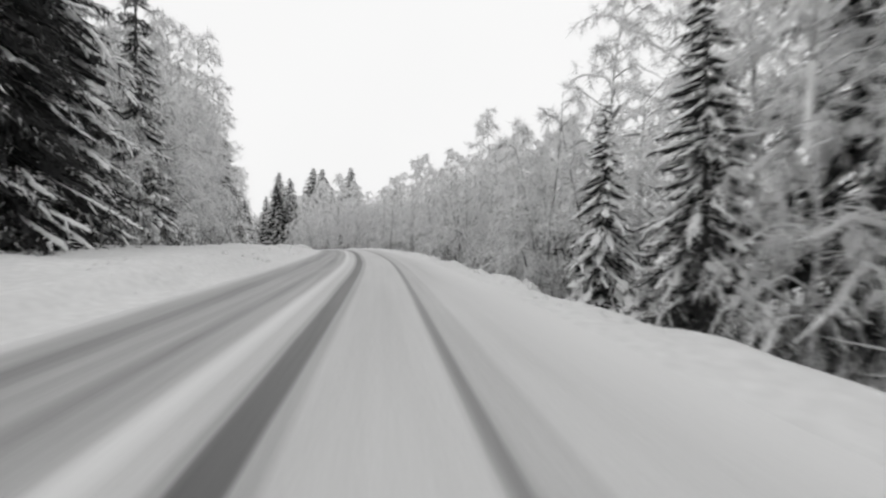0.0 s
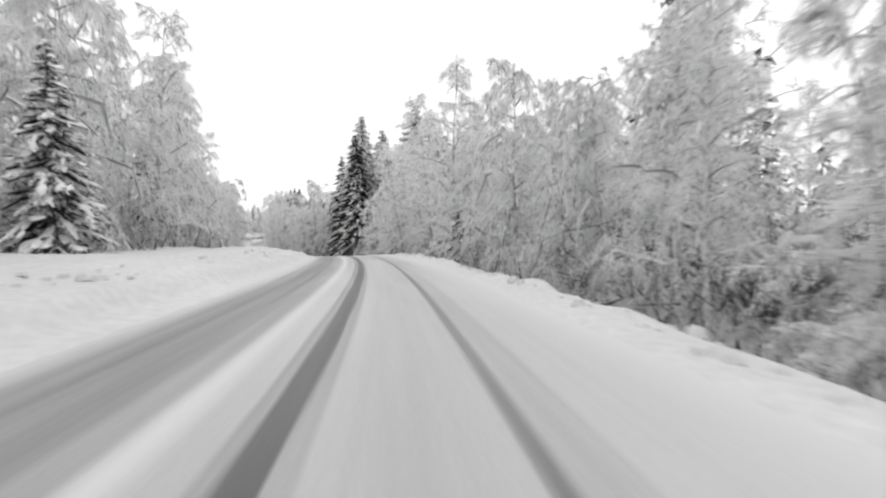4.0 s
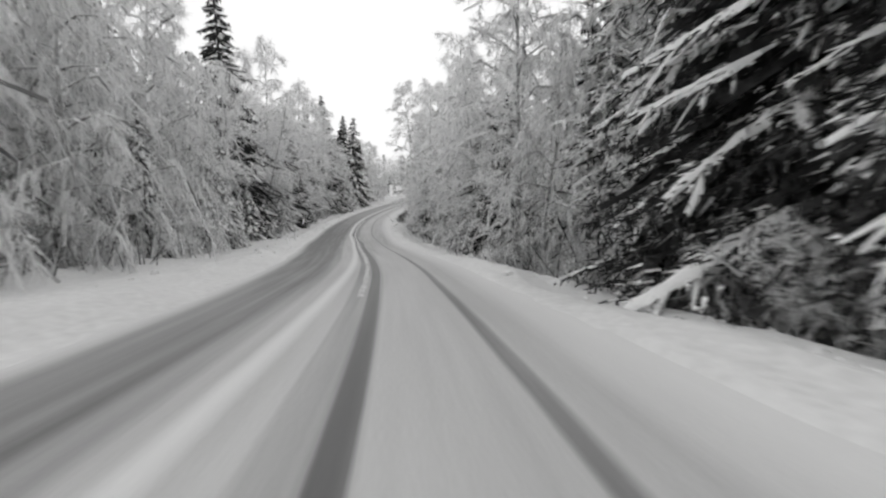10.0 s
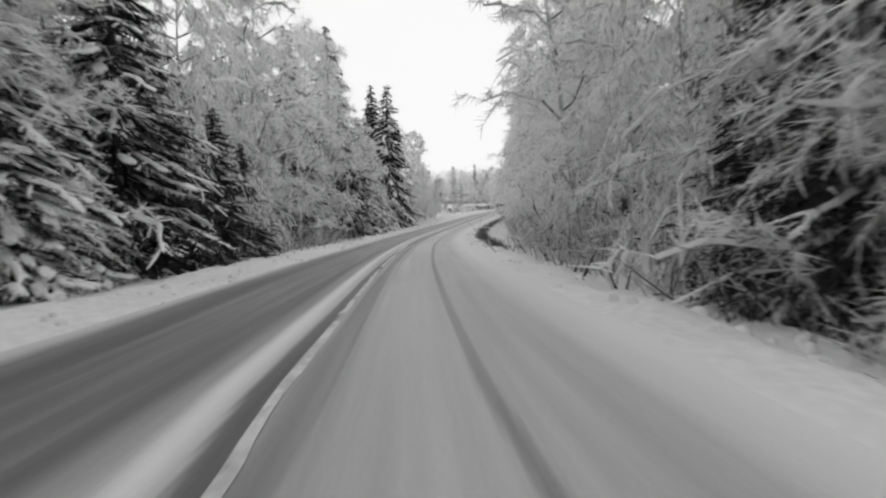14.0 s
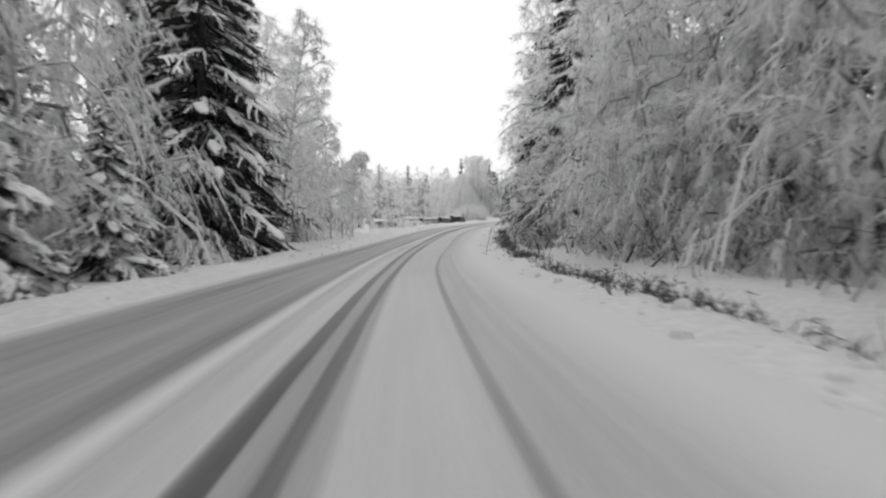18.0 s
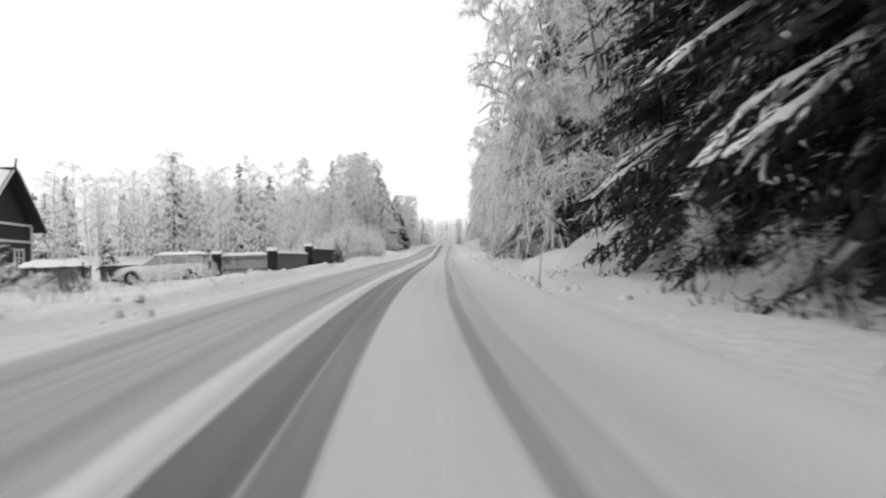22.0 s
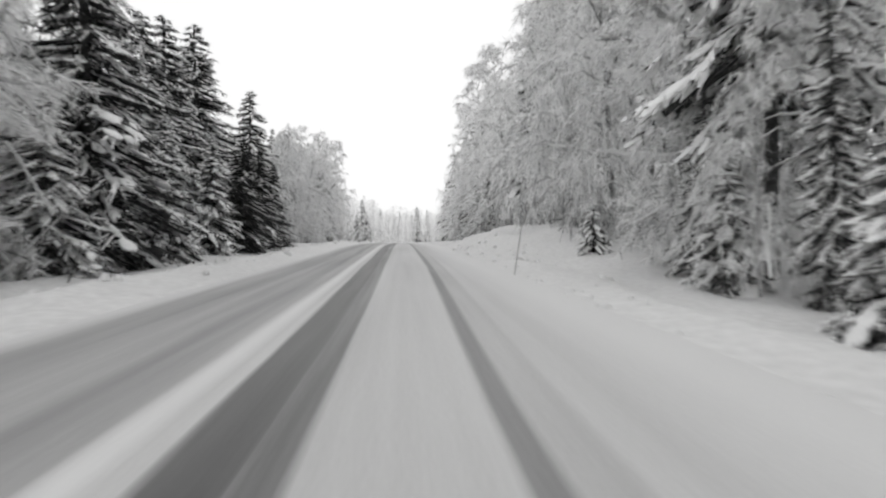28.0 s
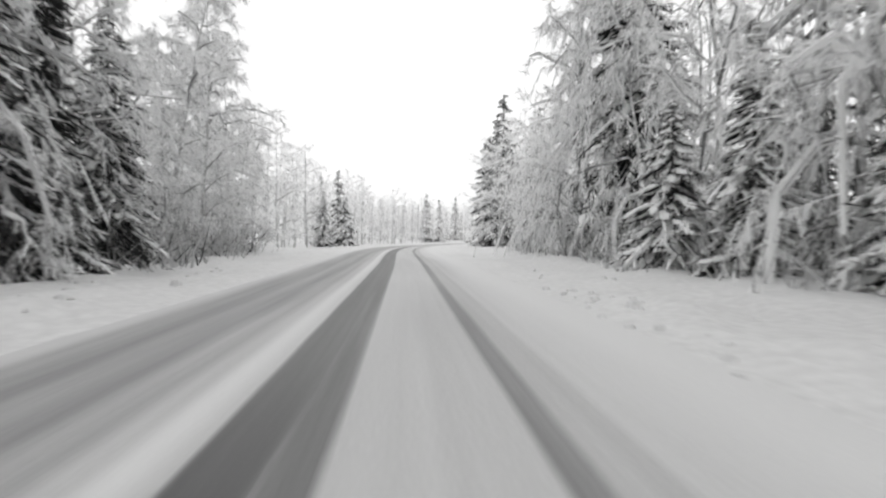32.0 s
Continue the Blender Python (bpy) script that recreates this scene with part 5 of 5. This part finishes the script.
# a car, nose towards -x
def estate_car():
    ob = thing("estate_car", "silver estate car parked in the yard under fresh snow", "car")
    body = []
    for x, half, lo, hi in ((-2.28, .55, .45, .62), (-2.2, .74, .3, .72), (-1.9, .84, .24, .80), (-1.2, .87, .22, .92), (-.7, .88, .22, .97), (.3, .88, .22, .98),
                            (1.3, .88, .22, 1.0), (1.9, .86, .26, 1.0), (2.2, .80, .32, .98), (2.28, .70, .42, .9)):
        body.append([(x, -half * .86, lo), (x, -half, lo + .14), (x, -half, (lo + hi) / 2), (x, -half * .95, hi), (x, half * .95, hi), (x, half, (lo + hi) / 2), (x, half, lo + .14), (x, half * .86, lo)])
    loft(body, M_PAINT, "body", ob)
    house = []
    for x, half, hi in ((-.98, .80, 1.0), (-.35, .66, 1.36), (.1, .63, 1.45), (1.0, .63, 1.46), (1.75, .62, 1.38), (2.2, .70, 1.02)):
        house.append([(x, -.80, .96), (x, -half, hi - .05), (x, -half * .85, hi), (x, half * .85, hi), (x, half, hi - .05), (x, .80, .96)])
    loft(house, M_CAR_GLASS, "cabin_glass", ob, "car windows dusted with snow")
    roof = []
    for x, half, hi in ((-.5, .64, 1.31), (.1, .635, 1.455), (1.0, .635, 1.465), (1.85, .625, 1.37)):
        roof.append([(x, -half, hi - .045), (x, -half * .86, hi + .012), (x, half * .86, hi + .012), (x, half, hi - .045)])
    loft(roof, M_PAINT, "roof", ob)
    for y in (-1, 1):
        for x, top in ((-.4, 1.34), (.42, 1.43), (1.2, 1.42), (1.86, 1.34)):
            part("pillar", rod((x - (.5 if x < 0 else 0), y * .81, .97), (x, y * .655, top), .035, .03, 8), M_PAINT, ob)
        part("mirror", box((.12, .16, .11), (-.62, y * .95, 1.03), (0, 0, 0), .03), M_PAINT, ob)
        part("headlight", box((.14, .36, .13), (-2.16, y * .55, .66), (0, 0, y * 14), .03), M_LAMP, ob, "clear headlight")
        part("tail_light", box((.1, .2, .4), (2.24, y * .68, .86), (0, 0, 0), .03), M_SIGN_EDGE, ob, "dark tail light")
        for x in (-.1, .85):
            part("door_handle", box((.16, .03, .035), (x + .2, y * .885, .86), (0, 0, 0), .01), M_PAINT, ob)
    for x in (-1.38, 1.32):
        for y in (-.78, .78):
            wheel = child("wheel", None, ob)
            wheel.matrix_basis = pose(x, y, .31)
            bm = rod((0, -.1, 0), (0, .1, 0), .32, .32, 24)
            bmesh.ops.bevel(bm, geom=[e for e in bm.edges if e.calc_face_angle(0) > .9], offset=.03, segments=2, affect="EDGES")
            part("tyre", bm, M_TYRE, wheel, "", True)
            rim = rod((0, -.112, 0), (0, .112, 0), .20, .20, 16)
            for k in range(5):
                a = k * 2 * math.pi / 5
                rod((.05 * math.cos(a), -.116, .05 * math.sin(a)), (.19 * math.cos(a), -.116, .19 * math.sin(a)), .022, .02, 6, rim)
                rod((.05 * math.cos(a), .116, .05 * math.sin(a)), (.19 * math.cos(a), .116, .19 * math.sin(a)), .022, .02, 6, rim)
            part("rim", rim, M_RIM, wheel)
            arch = bmesh.new()
            rod((x, y * .9, .34), (x, y * 1.125, .34), .37, .37, 20, arch)
            part("wheel_arch", arch, M_TYRE, ob)
    part("front_bumper", box((.2, 1.5, .18), (-2.24, 0, .42), (0, 0, 0), .05), M_PAINT, ob)
    part("rear_bumper", box((.18, 1.6, .2), (2.27, 0, .46), (0, 0, 0), .05), M_PAINT, ob)
    part("grille", box((.05, .7, .12), (-2.27, 0, .6), (0, 0, 0), .02), M_POST, ob)
    part("number_plate", box((.02, .5, .11), (2.375, 0, .6), (0, 0, 0), .004), M_PLATE, ob)
    bm = heap(2.5, 1.25, .16, 31, 12, 6)
    bmesh.ops.transform(bm, matrix=pose(.72, 0, 1.45), verts=bm.verts)
    part("roof_snow", bm, M_CAP, ob, "thick snow on the car roof", True)
    bm = heap(1.2, 1.45, .08, 32, 8, 6)
    bmesh.ops.transform(bm, matrix=pose(-1.55, 0, .86, 0, -9, 0), verts=bm.verts)
    part("bonnet_snow", bm, M_CAP, ob, "snow on the bonnet", True)
    return ob


set_down(estate_car(), 354.5, -13.3, 8.0, .0)


# the yard's fence: upright boards between stout posts
FENCE = [(368.0, -6.95, True), (361.2, -7.7, False), (355.9, -8.4, False), (356.6, -11.6, False), (357.4, -15.2, True), (358.0, -19.0, True)]
fence = thing("fence", "weathered board fence with stout dark posts and snow on top", "fence")
fence.matrix_basis = Matrix.Translation(spot(361, -7.8))
board_meshes = {}
for key, wide, mat in (("solid", .118, M_FENCE_DARK), ("picket", .10, M_FENCE)):
    bm = box((wide, .024, 1.42), (0, 0, .41), (0, 0, 0), .004)
    me = bpy.data.meshes.new("board")
    bm.to_mesh(me)
    bm.free()
    me.materials.append(mat)
    board_meshes[key] = me
base = fence.matrix_basis.inverted()
rng_f = random.Random(3)
for i, ((s0, u0, solid), (s1, u1, _)) in enumerate(zip(FENCE, FENCE[1:])):
    a, b = spot(s0, u0), spot(s1, u1)
    d = b - a
    length = math.hypot(d.x, d.y) - .44
    m = base @ pose((a.x + b.x) / 2, (a.y + b.y) / 2, min(a.z, b.z) - .05, 0, 0, math.degrees(math.atan2(d.y, d.x)))
    mat = M_FENCE_DARK if solid else M_FENCE
    for z in (.35, .94):
        part("rail", box((length, .05, .09), (0, .04, z), (0, 0, 0), .008), mat, fence).matrix_basis = m
    n = int(length / (.125 if solid else .135))
    for k in range(n):
        o = child("board", board_meshes["solid" if solid else "picket"], fence)
        o.matrix_basis = m @ pose((k + .5) * length / n - length / 2, rng_f.uniform(-.004, .004), rng_f.uniform(-.03, .03), 0, rng_f.uniform(-.8, .8), 0)
    bm = heap(length, .26 if not solid else .12, .16 if not solid else .05, 50 + i, 16, 5)
    bmesh.ops.transform(bm, matrix=pose(0, .01, 1.11), verts=bm.verts)
    part("top_snow", bm, M_CAP, fence, "snow lying on the fence", True).matrix_basis = m
for s, u, _ in FENCE[1:5]:
    a = spot(s, u, -.1)
    m = base @ pose(a.x, a.y, a.z, 0, 0, heading(s))
    post = part("post", box((.42, .42, 1.6), (0, 0, .42), (0, 0, 0), .02), M_POST, fence, "stout dark post")
    post.matrix_basis = m
    part("cap", box((.5, .5, .07), (0, 0, 1.25), (0, 0, 0), .015), M_POST, post)
    bm = heap(.56, .52, .18, 4, 6, 5)
    bmesh.ops.transform(bm, matrix=pose(0, 0, 1.28), verts=bm.verts)
    part("cap_snow", bm, M_CAP, post, "", True)


def firewood_stack():
    ob = thing("firewood_stack", "low stack of split firewood under a thick snow cover", "firewood")
    log = rod((0, -.5, 0), (0, .5, 0), .072, .064, 7)
    me = bpy.data.meshes.new("log")
    log.to_mesh(me)
    log.free()
    me.materials.append(M_FENCE)
    rng = random.Random(9)
    for row in range(8):
        for k in range(17 - row % 2):
            o = child("log", me, ob)
            o.matrix_basis = pose(-1.12 + k * .14 + (row % 2) * .07, rng.uniform(-.06, .06), .05 + row * .125, 0, rng.uniform(0, 50), rng.uniform(-2, 2))
    for x in (-1.25, 1.25):
        for y in (-.35, .35):
            part("stake", rod((x, y, -.3), (x, y, 1.2), .04, .035, 8), M_POST, ob)
    part("cover", box((2.7, 1.25, .04), (0, 0, 1.04), (3, 0, 0), .01), M_FENCE_DARK, ob)
    bm = heap(2.75, 1.3, .26, 9, 14, 8)
    bmesh.ops.transform(bm, matrix=pose(0, 0, 1.05, 3, 0, 0), verts=bm.verts)
    part("cover_snow", bm, M_CAP, ob, "thick snow on the stack", True)
    return ob


set_down(firewood_stack(), 350.8, -16.4, 8)


def warning_sign():
    ob = thing("warning_sign", "triangular warning sign with snow along its edge on a steel post", "road sign")
    part("post", rod((0, 0, -.5), (0, 0, 2.05), .035, .035, 12), M_METAL, ob)
    def plate(r, y0, y1, bm=None):
        return prism([(0, r), (-r * .866, -r / 2), (r * .866, -r / 2)], y0, y1, bm)
    for r, y0, y1, mat, nm in ((.48, -.045, -.03, M_SIGN_EDGE, "border"), (.33, -.052, -.044, M_SIGN_FACE, "face")):
        bm = plate(r, y0, y1)
        bmesh.ops.transform(bm, matrix=pose(0, 0, 1.62), verts=bm.verts)
        part(nm, bm, mat, ob)
    part("symbol", box((.07, .008, .24), (0, -.056, 1.65), (0, 0, 0), .003), M_POST, ob)
    bm = heap(.62, .1, .1, 3, 10, 5)
    bmesh.ops.transform(bm, matrix=pose(0, -.06, 1.37), verts=bm.verts)
    part("stuck_snow", bm, M_CAP, ob, "wet snow stuck along the sign's lower edge", True)
    for z in (1.5, 1.75):
        part("clamp", box((.1, .05, .04), (0, -.015, z), (0, 0, 0), .006), M_METAL, ob)
    return ob


set_down(warning_sign(), 354.2, 4.6, 0, -.15)


def snow_pole(high, lean_x, lean_y):
    ob = thing("snow_pole", "thin leaning marker pole stuck in the roadside snow", "marker pole", "marker poles")
    tip = (lean_x * high, lean_y * high, high)
    part("rod", rod((0, 0, -.3), tip, .017, .012, 8), M_STICK, ob)
    a, b = Vector((0, 0, 0)), Vector(tip)
    part("reflector", rod(a.lerp(b, .8), a.lerp(b, .9), .028, .026, 8), M_LAMP, ob, "pale reflector band")
    return ob


for s, u, high, lx, ly in ((296.4, 2.75, 1.25, .28, .1), (338.6, 2.75, 1.1, .12, 0), (421.7, 2.7, 1.3, .2, .05), (376.7, 2.85, 1.1, .04, .05), (118.3, -5.6, 1.25, -.25, 0),
                           (210.0, -5.4, 1.0, .0, 0), (57.0, -6.0, 1.2, -.15, 0)):
    set_down(snow_pole(high, lx, ly), s, u, 0)

# the painted centre line where the snow has worn off
k = 0
s = 176.0
while s < 252:
    length = 9.0
    rows_s = np.arange(s, s + length, .4)
    lp, lr = line_at(rows_s)
    mid = np.interp(rows_s, [170, 195, 208, 220, 240, 260], [-.60, -.66, -.68, -1.08, -1.12, -1.2])
    v = []
    for off in (-.055, 0, .055):
        at_u = mid + off * (1 + .4 * hash_noise(rows_s / .7, 0 * rows_s + off * 40, 15))
        v.append(np.concatenate([lp[:, :2] + lr * at_u[:, None], (lp[:, 2] + road_height(rows_s, at_u) + .008)[:, None]], 1))
    v = np.stack(v, 1).reshape(-1, 3)
    idx = np.arange(len(v)).reshape(-1, 3)
    f = np.stack([idx[:-1, :-1], idx[:-1, 1:], idx[1:, 1:], idx[1:, :-1]], -1).reshape(-1, 4).tolist()
    me = from_arrays("centre_line", v, f, M_LINE)
    tagged(new("centre_line", me), "worn white line painted on the road", "road marking", "centre line", "structure")
    s += length + .45 + (k % 2) * .35
    k += 1

# a low dark evergreen at the end of the fence
Y3 = spruce("small clipped evergreen with a little snow", 2.0, .55, 77, snow=.4, load=.8, step=.22, per=7, twigs=14, droop=.3, group="young spruces")
plant(Y3, 364.4, -6.5, .68, 1.25)
